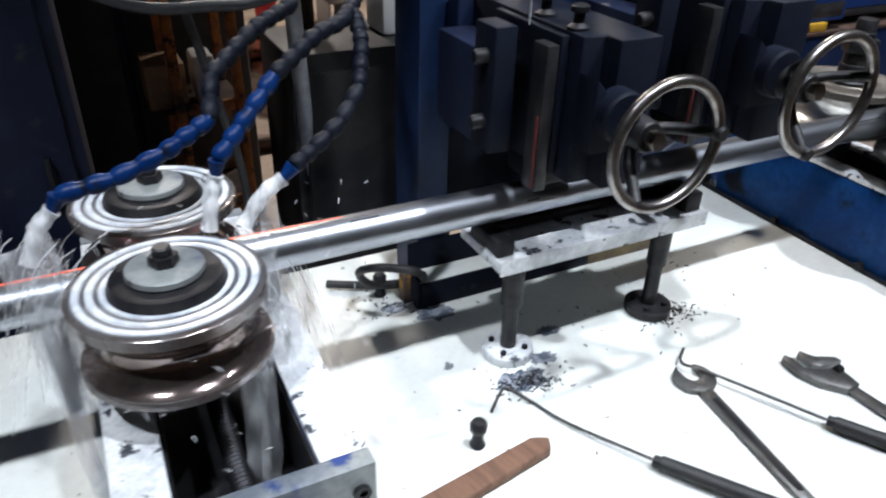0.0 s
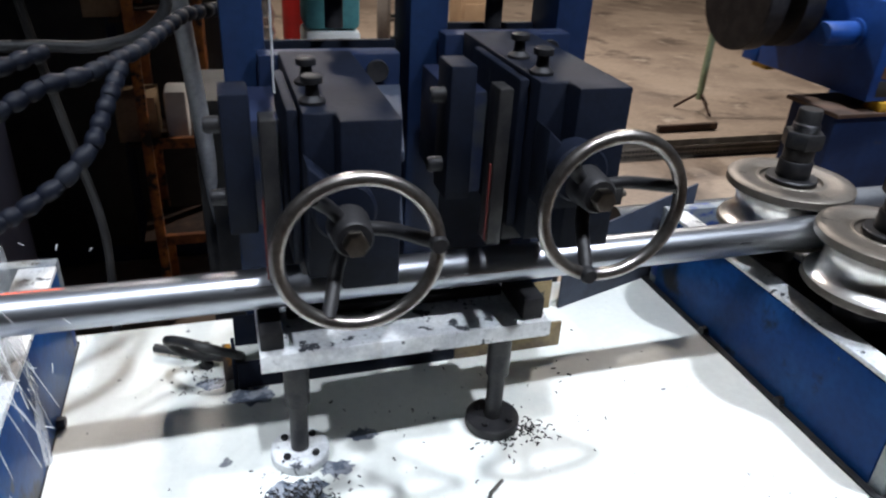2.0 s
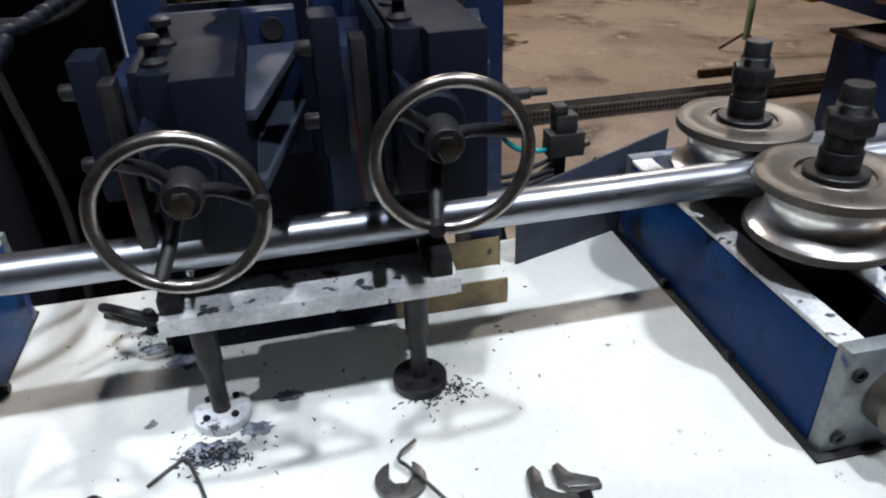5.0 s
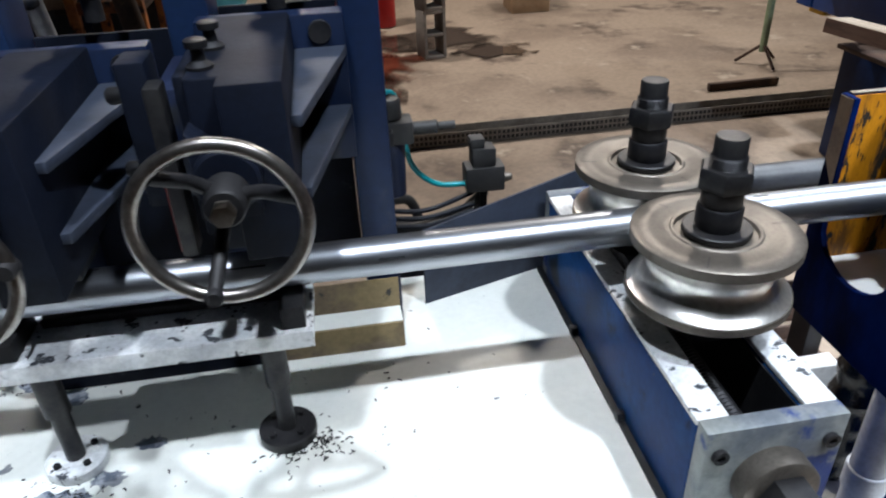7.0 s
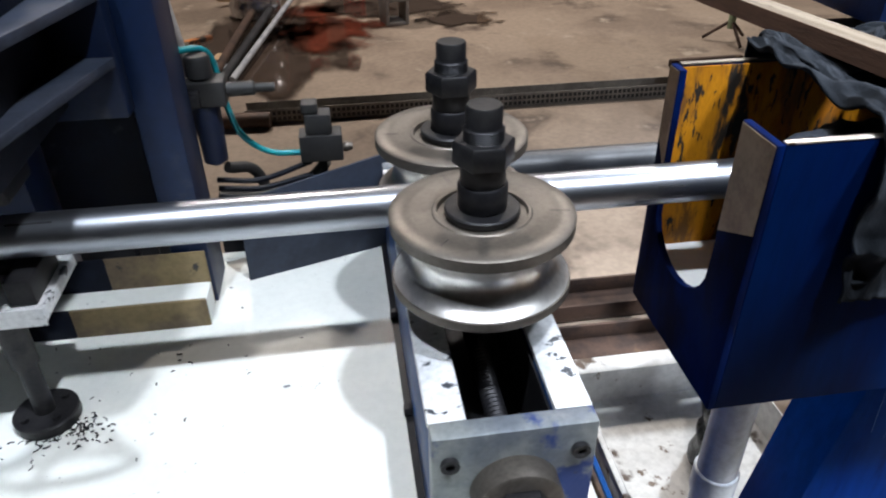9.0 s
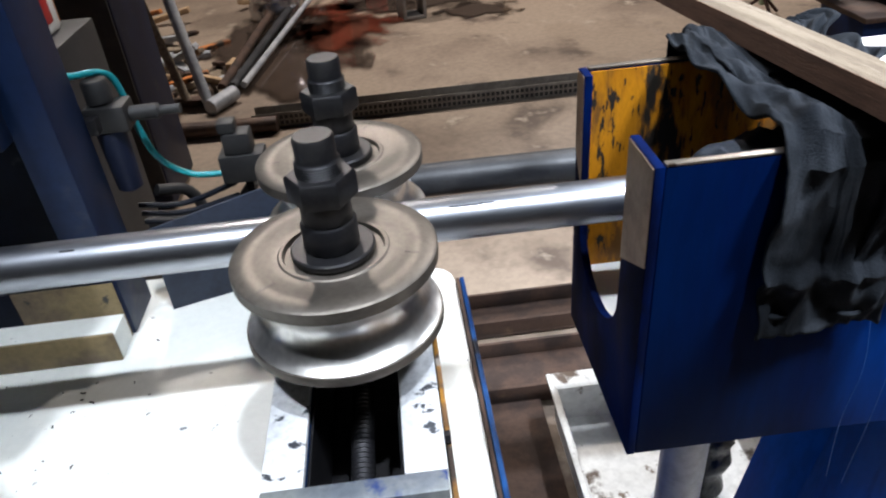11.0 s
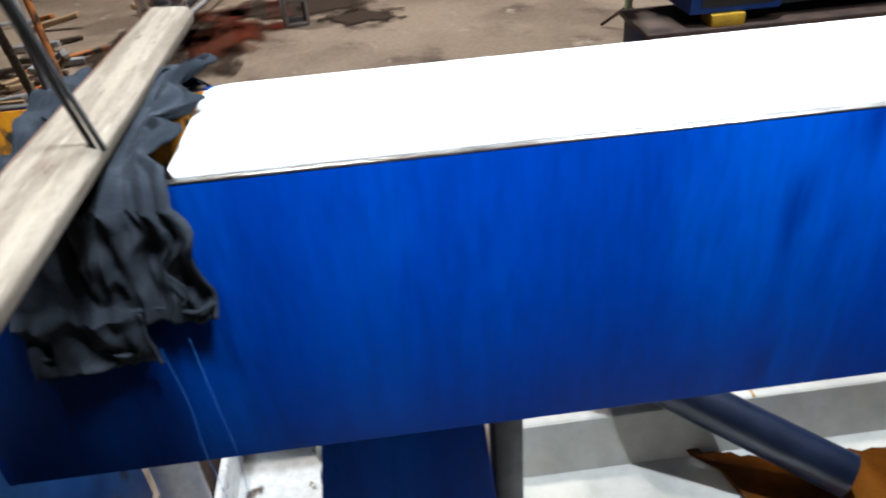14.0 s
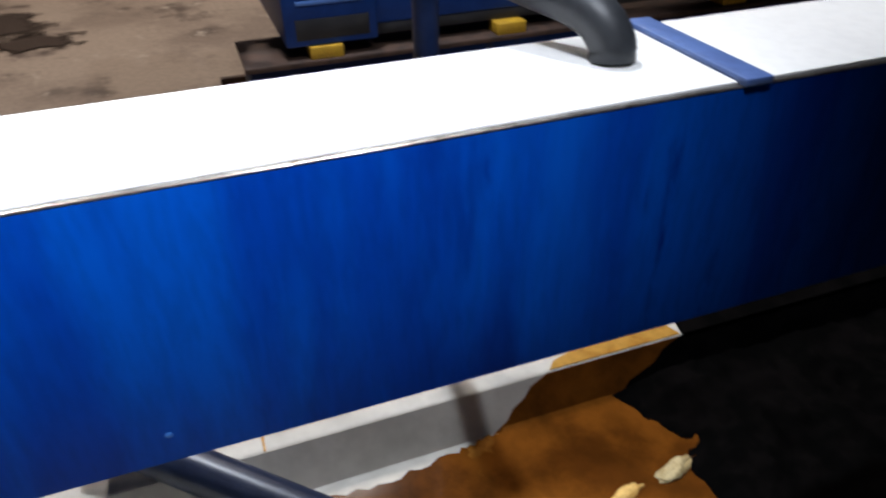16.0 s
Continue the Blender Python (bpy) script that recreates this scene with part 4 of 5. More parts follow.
def trough():
    t = thing("run_out_trough", "long blue painted steel run-out trough with a white cover", "trough")
    part("near_wall", box(TX0 + 0.0125, TXE, -0.190, -0.178, TZ0, TZ1, 0.002), BLUE_TROUGH, t, "bright blue painted side with streaks, its end greasy and painted darker for shade")
    part("paint_chip", lathe([(0.001, 0), (0.006, 0), (0.005, -0.0006), (0.001, -0.0006)], 12, (1.802, -0.1904, 0.868), "y"), CHIP, t)
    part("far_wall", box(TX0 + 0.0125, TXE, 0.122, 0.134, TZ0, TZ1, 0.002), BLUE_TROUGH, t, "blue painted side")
    part("far_lining", box(TX0 + 0.014, TXE - 0.1, 0.118, 0.1215, TZ0 + 0.1, TZ1 - 0.002, 0.0005), LINING, t, "yellow inner face scraped to black steel")
    part("floor_plate", box(TX0 + 0.0125, TXE, -0.1775, 0.1175, TZ0 + 0.02, TZ0 + 0.032, 0.001), WHITE, t, "pale floor plate")
    part("inner_shelf", box(TX0 + 0.0125, 0.78, -0.1775, 0.1175, 0.925, 0.931, 0.001), WHITE, t, "pale inner shelf under the tube")
    part("near_edge", box(TX0 + 0.0125, TXE, -0.1905, -0.1785, TZ1 + 0.0002, TZ1 + 0.003, 0.001), RIM, t, "worn bare top edge")
    part("far_edge", box(TX0 + 0.0125, 0.72, 0.1215, 0.1345, TZ1 + 0.0002, TZ1 + 0.003, 0.001), STEEL, t, "worn bare top edge")
    ends = [(-0.190, TZ0), (0.136, TZ0), (0.136, TZ1), (0.098, TZ1), (0.098, 1.05)]
    for k in range(1, 12):
        a = math.pi * k / 12
        ends.append((-0.002 + 0.100 * math.cos(a), 1.03 - 0.085 * math.sin(a)))
    ends += [(-0.102, 1.05), (-0.102, TZ1), (-0.190, TZ1)]
    part("end_plate", prism(ends, TX0, TX0 + 0.012, "x", 0.001), GREASY_SHADED, t, "notched blue end plate")
    part("bare_face", prism([(-0.188, 1.14), (-0.188, TZ1 - 0.002), (-0.104, TZ1 - 0.002), (-0.104, 1.10)], TX0 - 0.0012, TX0 - 0.0002, "x"), BARE, t, "scraped bare steel corner")
    part("bare_face", prism([(0.134, 1.15), (0.134, TZ1 - 0.002), (0.100, TZ1 - 0.002), (0.100, 1.10)], TX0 - 0.0012, TX0 - 0.0002, "x"), BARE, t, "scraped bare steel corner")
    cover = [(0.725, -0.160), (0.735, -0.178), (TX1, -0.178), (TX1, 0.116), (0.76, 0.116), (0.735, 0.108), (0.725, 0.09)]
    part("cover", prism(cover, TZ1 + 0.001, TZ1 + 0.007, "z", 0.001), WHITE, t, "flat white cover sheet")
    part("cover_strap", box(TX1 + 0.002, TX1 + 0.054, -0.196, 0.150, TZ1 + 0.002, TZ1 + 0.016, 0.003), STRAP, t, "pale blue strap across the cover")
    part("cover_sheet", box(TX1 + 0.064, TXE, -0.178, 0.134, TZ1 + 0.001, TZ1 + 0.007, 0.001), WHITE, t, "flat white cover sheet")
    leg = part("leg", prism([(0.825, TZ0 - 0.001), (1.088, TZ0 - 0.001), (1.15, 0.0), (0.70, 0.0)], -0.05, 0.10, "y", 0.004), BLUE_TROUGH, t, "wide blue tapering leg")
    part("leg", prism([(4.15, TZ0 - 0.001), (4.45, TZ0 - 0.001), (4.50, 0.0), (4.10, 0.0)], -0.06, 0.10, "y", 0.004), BLUE, t, "wide blue tapering leg")
    part("black_upright", box(1.125, 1.185, 0.02, 0.10, 0.0, TZ0 - 0.001, 0.004), IRON, t, "black oily upright")
    part("drain_stub", lathe([(0.052, 0.775), (0.052, TZ0 - 0.0005)], 28, (0.532, -0.04, 0)), BLACK, t)


LINING = surf("scraped_yellow_paint", (0.50, 0.20, 0.004), (0.36, 0.125, 0.004), 4, 0.5, 0, 0.15, 80, [((0.16, 0.07, 0.015), 7, 0.52, 0.66), ((0.018, 0.015, 0.012), 4.5, 0.55, 0.62), ((0.020, 0.017, 0.014), 22, 0.58, 0.63)], stretch=(4.2, 1, 1.1), spec=0.2)
# Greasy blue, darkened further so the colour holds the end's shade.
GREASY_SHADED = surf("greasy_shaded_blue", (0.0003, 0.0085, 0.070), (0.0004, 0.012, 0.092), 5, 0.6, 0, 0.08, 60, [((0.001, 0.003, 0.018), 6, 0.47, 0.66)], stretch=(1.6, 1, 0.5), spec=0.03)
BARE = surf("scraped_bare_steel", (0.36, 0.27, 0.19), (0.26, 0.19, 0.14), 14, 0.45, 0.5, 0.1, 100, ((0.03, 0.04, 0.09), 10, 0.62, 0.7))
CHIP = surf("chipped_primer", (0.012, 0.085, 0.30), (0.02, 0.11, 0.33), 60, 0.5, 0, 0.05, 90)
STRAP = surf("pale_blue_strap", (0.085, 0.15, 0.36), (0.07, 0.12, 0.30), 6, 0.35, 0, 0.05, 60)
trough()


PALEPIPE = surf("pale_plastic_pipe", (0.66, 0.69, 0.73), (0.56, 0.59, 0.64), 6, 0.3, 0, 0.04, 60)


def drain_pipe():
    t = thing("drain_pipe", "pale grey plastic drain pipe under the trough", "pipe")
    part("upright_pipe", lathe([(0.040, 0.0), (0.040, 0.77)], 28, (0.532, -0.04, 0)), PALEPIPE, t)
    part("pipe_socket", lathe([(0.044, 0.40), (0.046, 0.402), (0.046, 0.46), (0.044, 0.462)], 28, (0.532, -0.04, 0)), PALEPIPE, t)


drain_pipe()


def wrapped_duct():
    bm = lathe([(0.004, 0.0)] + [(0.058 + 0.006 * math.sin(k * 1.7), 0.012 + 0.024 * k) for k in range(22)] + [(0.004, 0.53)], 26)
    for v in bm.verts:
        n = noise.noise(Vector((v.co.x * 22, v.co.y * 22, v.co.z * 9)))
        v.co = Vector((v.co.x * (1 + 0.22 * n), v.co.y * (1 + 0.22 * n), v.co.z))
    solo("wrapped_duct", bm, DUCT, "black crumpled plastic wrapped round an upright duct", "duct", m=pose(0.77, 0.30, 0.0345))


DUCT = surf("black_crumpled_plastic", (0.004, 0.004, 0.005), (0.012, 0.012, 0.013), 16, 0.22, 0, 0.7, 60, spec=0.4)
wrapped_duct()


def elbow_pipe():
    t = thing("elbow_pipe", "dark grey elbow pipe entering the trough cover", "pipe")
    part("bend", sweep([(2.615, -0.02, TZ1 + 0.0075), (2.615, -0.015, 1.31), (2.60, 0.01, 1.345), (2.575, 0.06, 1.365), (2.52, 0.16, 1.385), (2.45, 0.30, 1.41), (2.36, 0.50, 1.45), (2.28, 0.70, 1.48)], 0.040, 20, 6), DARKGREY, t, "smooth grey bend")
    part("upright_branch", rod((2.50, 0.62, 0.0), (2.50, 0.62, 1.40), 0.032, 18), NAVYPIPE, t, "blue-grey upright pipe")


DARKGREY = surf("dark_grey_plastic", (0.018, 0.020, 0.024), (0.028, 0.031, 0.036), 6, 0.4, 0, 0.05, 60)
elbow_pipe()


def plank():
    """A plank laid across the trough and the cloth."""
    t = thing("wooden_plank", "sawn pale wooden plank laid across the trough", "plank", (0, 0, 0))
    L = 1.07
    bm = prism([(-0.037, -0.016), (0.037, -0.016), (0.040, 0.004), (0.028, 0.016), (-0.036, 0.016)], 0, L, "y", 0.003)
    part("board", bm, WOOD, t)
    part("end_grain", prism([(-0.0335, -0.0128), (0.0338, -0.0128), (0.0362, 0.0035), (0.0262, 0.0128), (-0.0325, 0.0128)], -0.0012, -0.0002, "y"), WOOD_EDGE, t, "darker sawn end grain")
    part("bark_edge", prism([(-0.0385, -0.0155), (-0.0372, -0.0155), (-0.0365, 0.0155), (-0.0378, 0.0155)], 0.002, L - 0.002, "y"), WOOD_EDGE, t, "reddish rough-sawn edge")
    t.matrix_basis = pose(0.651, -0.575, 1.342, -2.4, 4.5, 2.5)


plank()


def cloth(name, x0, x1, prof, seed, label, fold=0.016, taper=0.0, jag=0.0, placket=None):
    """A heavy cloth laid over the trough: prof runs from the near hanging hem up over the walls."""
    bm = bmesh.new()
    nu, nv = 66, 130
    L = [0.0]
    for a, b in zip(prof, prof[1:]):
        L.append(L[-1] + math.hypot(b[0] - a[0], b[1] - a[1]))
    grid = []
    for j in range(nv + 1):
        s = L[-1] * j / nv
        k = max(i for i in range(len(prof) - 1) if L[i] <= s + 1e-9)
        f = (s - L[k]) / (L[k + 1] - L[k])
        y, z = (prof[k][0] + f * (prof[k + 1][0] - prof[k][0]), prof[k][1] + f * (prof[k + 1][1] - prof[k][1]))
        row = []
        for i in range(nu + 1):
            u = i / nu
            x = x0 + (x1 - x0) * u + 0.02 * noise.noise(Vector((s * 5, seed, u)))
            hang = max(0.0, 1.0 - s / 0.28)
            x += taper * hang * (u - 0.5) + jag * u * math.sin(s * 52 + seed) * (1.0 - hang)
            broad = 0.5 * math.sin(u * 6.5 + s * 9 + 4 * noise.noise(Vector((u * 2, s * 5, seed)))) * (0.4 + hang)
            crease = 1.1 * noise.noise(Vector((u * 4 + s * 5, s * 13, seed + 3))) + 0.6 * noise.noise(Vector((u * 9, s * 7, seed + 8))) + 0.35 * noise.noise(Vector((u * 6 - s * 9, s * 30, seed + 5)))
            crease += 0.9 * (0.35 - abs(noise.noise(Vector((u * 3 + s * 9, s * 10 - u * 4, seed + 21))))) + 0.6 * (0.3 - abs(noise.noise(Vector((u * 8 - s * 6, s * 17, seed + 31)))))
            w = fold * 0.75 * (1.0 - 0.2 * hang) * max(0.0, 1.15 + broad + crease)
            if placket:
                u0, u1, s0 = placket
                flat = max(0.0, min(1.0, (s - s0) * 90)) * max(0.0, min(1.0, (0.27 - s) * 20))
                w = w * (1.0 - 0.45 * flat) + 0.0045 * flat * (u0 < u < u1) + 0.0025 * flat * (abs(u - (u0 + u1) / 2) < 0.03)
                w += 0.007 * max(0.0, 1.0 - abs(s - s0) * 60) + (0.003 * math.sin(u * 9 + seed) if s < s0 else 0.0)
            ny, nz = (-w - 0.004, 0.0) if z < 1.268 and y < -0.1 else (0.0, w + 0.004)
            if z >= 1.268 or y >= -0.1:
                nz = min(nz, 0.013 + max(0.0, abs(x - (0.635 - 0.044 * (y + 0.2))) - 0.045) * 0.9)
            hem = 0.022 * noise.noise(Vector((u * 2, seed, 1))) * hang
            row.append(bm.verts.new((x, y + ny, z + nz + hem)))
        grid.append(row)
    for a, b in zip(grid, grid[1:]):
        for i in range(nu):
            bm.faces.new((a[i], a[i + 1], b[i + 1], b[i]))
    ob = solo(name, bm, CLOTH, label, "cloth")
    m = ob.modifiers.new("thickness", "SOLIDIFY")
    m.thickness = 0.005
    return ob


trousers = cloth("work_trousers", 0.505, 0.66, [(-0.197, 1.035), (-0.197, 1.20), (-0.195, 1.272), (-0.17, 1.283), (-0.05, 1.272), (0.05, 1.275), (0.13, 1.284), (0.155, 1.284), (0.160, 1.20)], 2.0, "charcoal grey work trousers draped over the trough", 0.022, placket=(0.44, 0.68, 0.085))
part("leg_hem", sweep([(0.512 + 0.0135 * k, -0.212 - 0.008 * math.sin(k * 0.95), 1.062 + 0.006 * math.sin(k * 0.6)) for k in range(11)], 0.0035, 6, 3), CLOTH, trousers, "thick stitched hem")
jacket = cloth("work_jacket", 0.63, 0.722, [(-0.197, 1.10), (-0.197, 1.20), (-0.195, 1.272), (-0.17, 1.285), (-0.05, 1.286), (0.05, 1.287), (0.13, 1.289), (0.158, 1.286), (0.163, 1.20)], 7.0, "charcoal grey cloth bunched over the trough edge", 0.022, 0.05, 0.026)
part("jacket_hem", sweep([(0.640 + 0.011 * k, -0.216 - 0.006 * math.sin(k * 0.9), 1.118 + 0.008 * math.sin(k * 0.7)) for k in range(11)], 0.0035, 6, 3), CLOTH, jacket, "thick stitched hem")
part("sleeve_cuff", sweep([(0.715 + 0.010 * math.sin(k), -0.225, 1.13 + 0.012 * k) for k in range(9)], 0.0016, 6, 3), CLOTH, jacket, "raised cuff seam")
cloth("work_rag", 0.53, 0.67, [(0.0, 1.283), (0.06, 1.290), (0.14, 1.296), (0.17, 1.288), (0.175, 1.22)], 11.0, "charcoal grey cloth folded over the far trough wall", 0.017)
def grey_bundle():
    bm = lathe([(0.003, 0.0), (0.040, 0.004)] + [(0.052 + 0.004 * math.sin(k * 1.3), 0.012 + 0.012 * k) for k in range(14)] + [(0.040, 0.186), (0.003, 0.190)], 40, axis="x")
    for v in bm.verts:
        n = noise.noise(Vector((v.co.x * 14, v.co.y * 30, v.co.z * 30))) + 0.5 * noise.noise(v.co * 55)
        v.co = Vector((v.co.x, v.co.y * (1 + 0.16 * n), v.co.z * (1 + 0.16 * n)))
    solo("rolled_cloth", bm, GREYCLOTH, "blue-grey rolled cloth lying in the open end of the trough", "cloth", m=pose(0.475, -0.095, 1.185, 0, 0, 14))
    solo("cloth_prop", box(0.46, 0.66, -0.13, -0.05, 0.9315, 1.13, 0.004), IRON, "dark steel block in the trough under the rolled cloth", "steel block")


GREYCLOTH = surf("blue_grey_cloth", (0.075, 0.085, 0.105), (0.050, 0.058, 0.075), 14, 0.95, 0, 0.5, 300, spec=0.08)
grey_bundle()
def hanging_strap():
    t = thing("hanging_strap", "black doubled strap hanging down onto the cloth", "strap")
    for k in (0, 1):
        part("strand", sweep([(0.666 + 0.010 * k, -0.193, 1.330), (0.670 + 0.004 * k, -0.313, 1.617), (0.675 - 0.004 * k, -0.433, 1.892)], 0.0034, 8, 6), BLACK, t)


hanging_strap()
solo("hanging_thread", sweep([(0.66, -0.205, 1.05), (0.672, -0.21, 0.95), (0.668, -0.206, 0.84), (0.676, -0.205, 0.72)], 0.0004, 5, 5), CHIP, "loose pale thread hanging from the cloth", "thread")
solo("hanging_thread", sweep([(0.70, -0.205, 1.06), (0.708, -0.212, 0.96), (0.712, -0.206, 0.83), (0.705, -0.205, 0.70)], 0.0004, 5, 5), CHIP, "loose pale thread hanging from the cloth", "thread")


# ---- trays under the trough ----
def drip_tray(name, x0, x1, y0, y1, z0, z1, label, mat, slope=0.0):
    t = thing(name, label, "drip tray")
    part("tray_floor", box(x0, x1, y0, y1, z0, z0 + 0.004, 0.001), mat, t)
    part("tray_wall", prism([(y1 - slope - 0.004, z0 + 0.0045), (y1 - slope, z0 + 0.0045), (y1, z1), (y1 - 0.004, z1)], x0, x1, "x"), mat, t, "flared white wall")
    part("tray_wall", box(x0, x1, y0, y0 + 0.004, z0 + 0.0045, z1, 0.001), mat, t)
    part("tray_wall", box(x0, x0 + 0.004, y0 + 0.0045, y1 - 0.0045, z0 + 0.0045, z1, 0.001), mat, t)
    part("tray_wall", box(x1 - 0.004, x1, y0 + 0.0045, y1 - 0.0045, z0 + 0.0045, z1, 0.001), mat, t)
    part("tray_rim", box(x0, x1, y1 + 0.0005, y1 + 0.06, z1 - 0.006, z1 + 0.001, 0.002), mat, t, "white rolled rim")
    part("tray_rim", box(x0 - 0.016, x0 - 0.0005, y0, y1 + 0.06, z1 - 0.008, z1 + 0.001, 0.002), mat, t, "white rolled rim")


TRAYWHITE = surf("dirty_white_tray", (0.70, 0.70, 0.68), (0.55, 0.54, 0.51), 3, 0.4, 0, 0.1, 40, [((0.07, 0.045, 0.03), 4.5, 0.56, 0.62), ((0.12, 0.08, 0.05), 14, 0.62, 0.68)])
drip_tray("drip_tray", 0.452, 0.98, -0.45, 0.59, 0.03, 0.16, "dirty white sheet-metal drip tray under the trough end", TRAYWHITE)
drip_tray("oil_tray", 1.20, 4.4, -0.75, 0.395, 0.01, 0.13, "cream sheet-metal tray holding amber oil", CREAMTRAY := surf("cream_tray_paint", (0.64, 0.62, 0.56), (0.57, 0.55, 0.49), 4, 0.4, 0, 0.05, 9), 0.075)


def backdrop_box():
    # Made-up dark mass behind the rack that hides the bright floor.
    t = thing("dark_backdrop", "big black box added behind the orange rack to darken the background", "machine", (0, 0, 0))
    part("backdrop_body", box(-2.6, -1.02, 2.25, 2.7, 0.0, 2.1, 0.02), BLUE_DARK, t)
    for k in range(3):
        part("backdrop_panel", box(-2.55 + 0.52 * k, -2.07 + 0.52 * k, 2.235, 2.2495, 0.1, 1.95, 0.004), BLACK, t, "black panel")
    part("pipe_rail", rod((-2.6, 2.2, 1.2), (-1.02, 2.2, 1.24), 0.02, 12), DARKPIPE, t)


backdrop_box()


AMBER = surf("thin_amber_oil", (0.55, 0.30, 0.06), (0.42, 0.19, 0.03), 9, 0.2, 0, 0.1, 40)


def oil_pool():
    rnd = random.Random(5)
    line = [(1.66, 0.37), (1.78, 0.30), (1.95, 0.265), (2.2, 0.25), (2.45, 0.28), (2.56, 0.30), (2.62, 0.322)]
    top = []
    for (xa, ya), (xb, yb) in zip(line, line[1:]):
        for k in range(8):
            f = k / 8
            top.append((xa + f * (xb - xa), ya + f * (yb - ya) + rnd.uniform(-0.010, 0.010)))
    left = [(2.10 - 0.40 * (k / 12) ** 1.4 + 0.03 * math.sin(k * 1.9), -0.74 + 1.09 * k / 12) for k in range(12)]
    out = left + top + [(4.39, 0.326), (4.39, -0.74)]
    solo("oil_pool", prism(out, 0.0145, 0.030), OIL, "amber brown oil spread over the tray", "oil", kind="stuff")


oil_pool()


def sludge_heap():
    bm = bmesh.new()
    bmesh.ops.create_grid(bm, x_segments=70, y_segments=50, size=0.5)
    for v in bm.verts:
        x, y = 3.69 + v.co.x * 1.38, -0.21 + v.co.y * 1.056
        edge = min(1, (0.5 + v.co.x) * 6)
        h = 0.042 + 0.03 * noise.noise(Vector((x * 5, y * 5, 0))) + 0.018 * noise.noise(Vector((x * 19, y * 19, 4)))
        v.co = Vector((x - 0.25 * v.co.y * v.co.y, y, 0.020 + max(0, h) * max(0, edge)))
    solo("sludge_heap", bm, SLUDGE, "black oily sludge and scale heaped in the tray", "sludge", kind="stuff")


sludge_heap()


def wall_film(pts, mat, label, cat):
    """A thin film on the flared tray wall, its outline given as (x, share of the slope)."""
    bm = bmesh.new()
    low, high = [], []
    for x, f in pts:
        y, z = 0.316 + 0.075 * f, 0.0165 + 0.1135 * f
        low.append(bm.verts.new((x, y, z)))
        high.append(bm.verts.new((x, y - 0.0034, z + 0.0022)))
    bm.faces.new(high)
    for k in range(len(pts)):
        j = (k + 1) % len(pts)
        bm.faces.new((low[k], low[j], high[j], high[k]))
    bmesh.ops.recalc_face_normals(bm, faces=bm.faces)
    solo("oil_film", bm, mat, label, cat, kind="stuff")


wall_film([(2.58, 0.0), (2.63, 0.2), (2.655, 0.42), (2.70, 0.60), (2.725, 0.8), (2.79, 1.0), (3.27, 1.0), (3.20, 0.8), (3.16, 0.55), (3.06, 0.3), (3.02, 0.0)], OIL, "brown oil climbing the flared tray wall", "oil")
# Black past the oil paints that end's shade along with its sludge.
wall_film([(3.022, 0.0), (3.062, 0.3), (3.162, 0.55), (3.202, 0.8), (3.275, 1.0), (4.38, 1.0), (4.38, 0.0)], SLUDGE, "black film on the tray wall, sludge with painted shade", "sludge")


def foam_lump(x, y, L, w, h, rz, mat, seed, label):
    bm = bmesh.new()
    bmesh.ops.create_icosphere(bm, subdivisions=4, radius=1.0)
    for v in bm.verts:
        f = 1.0 + 0.35 * noise.noise(v.co * 1.7 + Vector((seed, 0, 0))) + 0.14 * noise.noise(v.co * 5.0 + Vector((0, seed, 0)))
        v.co = Vector((v.co.x * L * f, v.co.y * w * f, max(0.0, v.co.z) * h * f))
    solo("foam_lump", bm, mat, label, "foam", m=pose(x, y, 0.0302, 0, 0, rz))


PALEFOAM = surf("pale_foam", (0.52, 0.42, 0.22), (0.40, 0.30, 0.13), 25, 0.7, 0, 0.4, 90)
foam_lump(3.0, 0.0, 0.075, 0.026, 0.016, 18, PALEFOAM, 3.0, "pale lump of foam floating on the oil")
foam_lump(2.83, -0.02, 0.055, 0.018, 0.012, 12, surf("yellow_foam", (0.62, 0.40, 0.12), (0.5, 0.28, 0.06), 20, 0.7, 0, 0.3, 80), 8.0, "yellow lump of foam floating on the oil")
solo("oil_film", prism([(2.80, 0.3965), (3.28, 0.3965), (3.26, 0.452), (2.90, 0.450), (2.83, 0.43)], 0.1315, 0.134), AMBER, "amber oil spilt over the tray rim", "oil", kind="stuff")
# The rim goes black here for shade as well as sludge.
solo("oil_film", prism([(3.285, 0.387), (4.38, 0.387), (4.38, 0.4575), (3.30, 0.454)], 0.1315, 0.140), SLUDGE, "black film on the tray rim, sludge with painted shade", "sludge", kind="stuff")
solo("oil_drip", box(1.915, 1.923, 0.392, 0.448, 0.1312, 0.1335, 0.001), AMBER, "thin amber drip across the tray rim", "oil", kind="stuff")
solo("leaning_pipe", rod((2.045, 0.13, 0.093), (1.505, 0.52, 0.256), 0.060, 32), NAVYPIPE, "dark navy plastic pipe leaning into the oil tray", "pipe")


# ---- behind: floor things ----
def rusty_channel(x0, x1, y0, y1):
    t = thing("floor_channel", "rusty steel channel lying on the floor", "steel channel")
    part("web", box(x0, x1, y0, y1, 0.002, 0.012, 0.002), RUST, t)
    part("flange", box(x0, x1, y0, y0 + 0.012, 0.0125, 0.07, 0.002), RUST, t)
    part("flange", box(x0, x1, y1 - 0.012, y1, 0.0125, 0.07, 0.002), RUST, t)


rusty_channel(0.22, 2.2, 1.02, 1.19)
rusty_channel(0.22, 1.1, 0.70, 0.92)
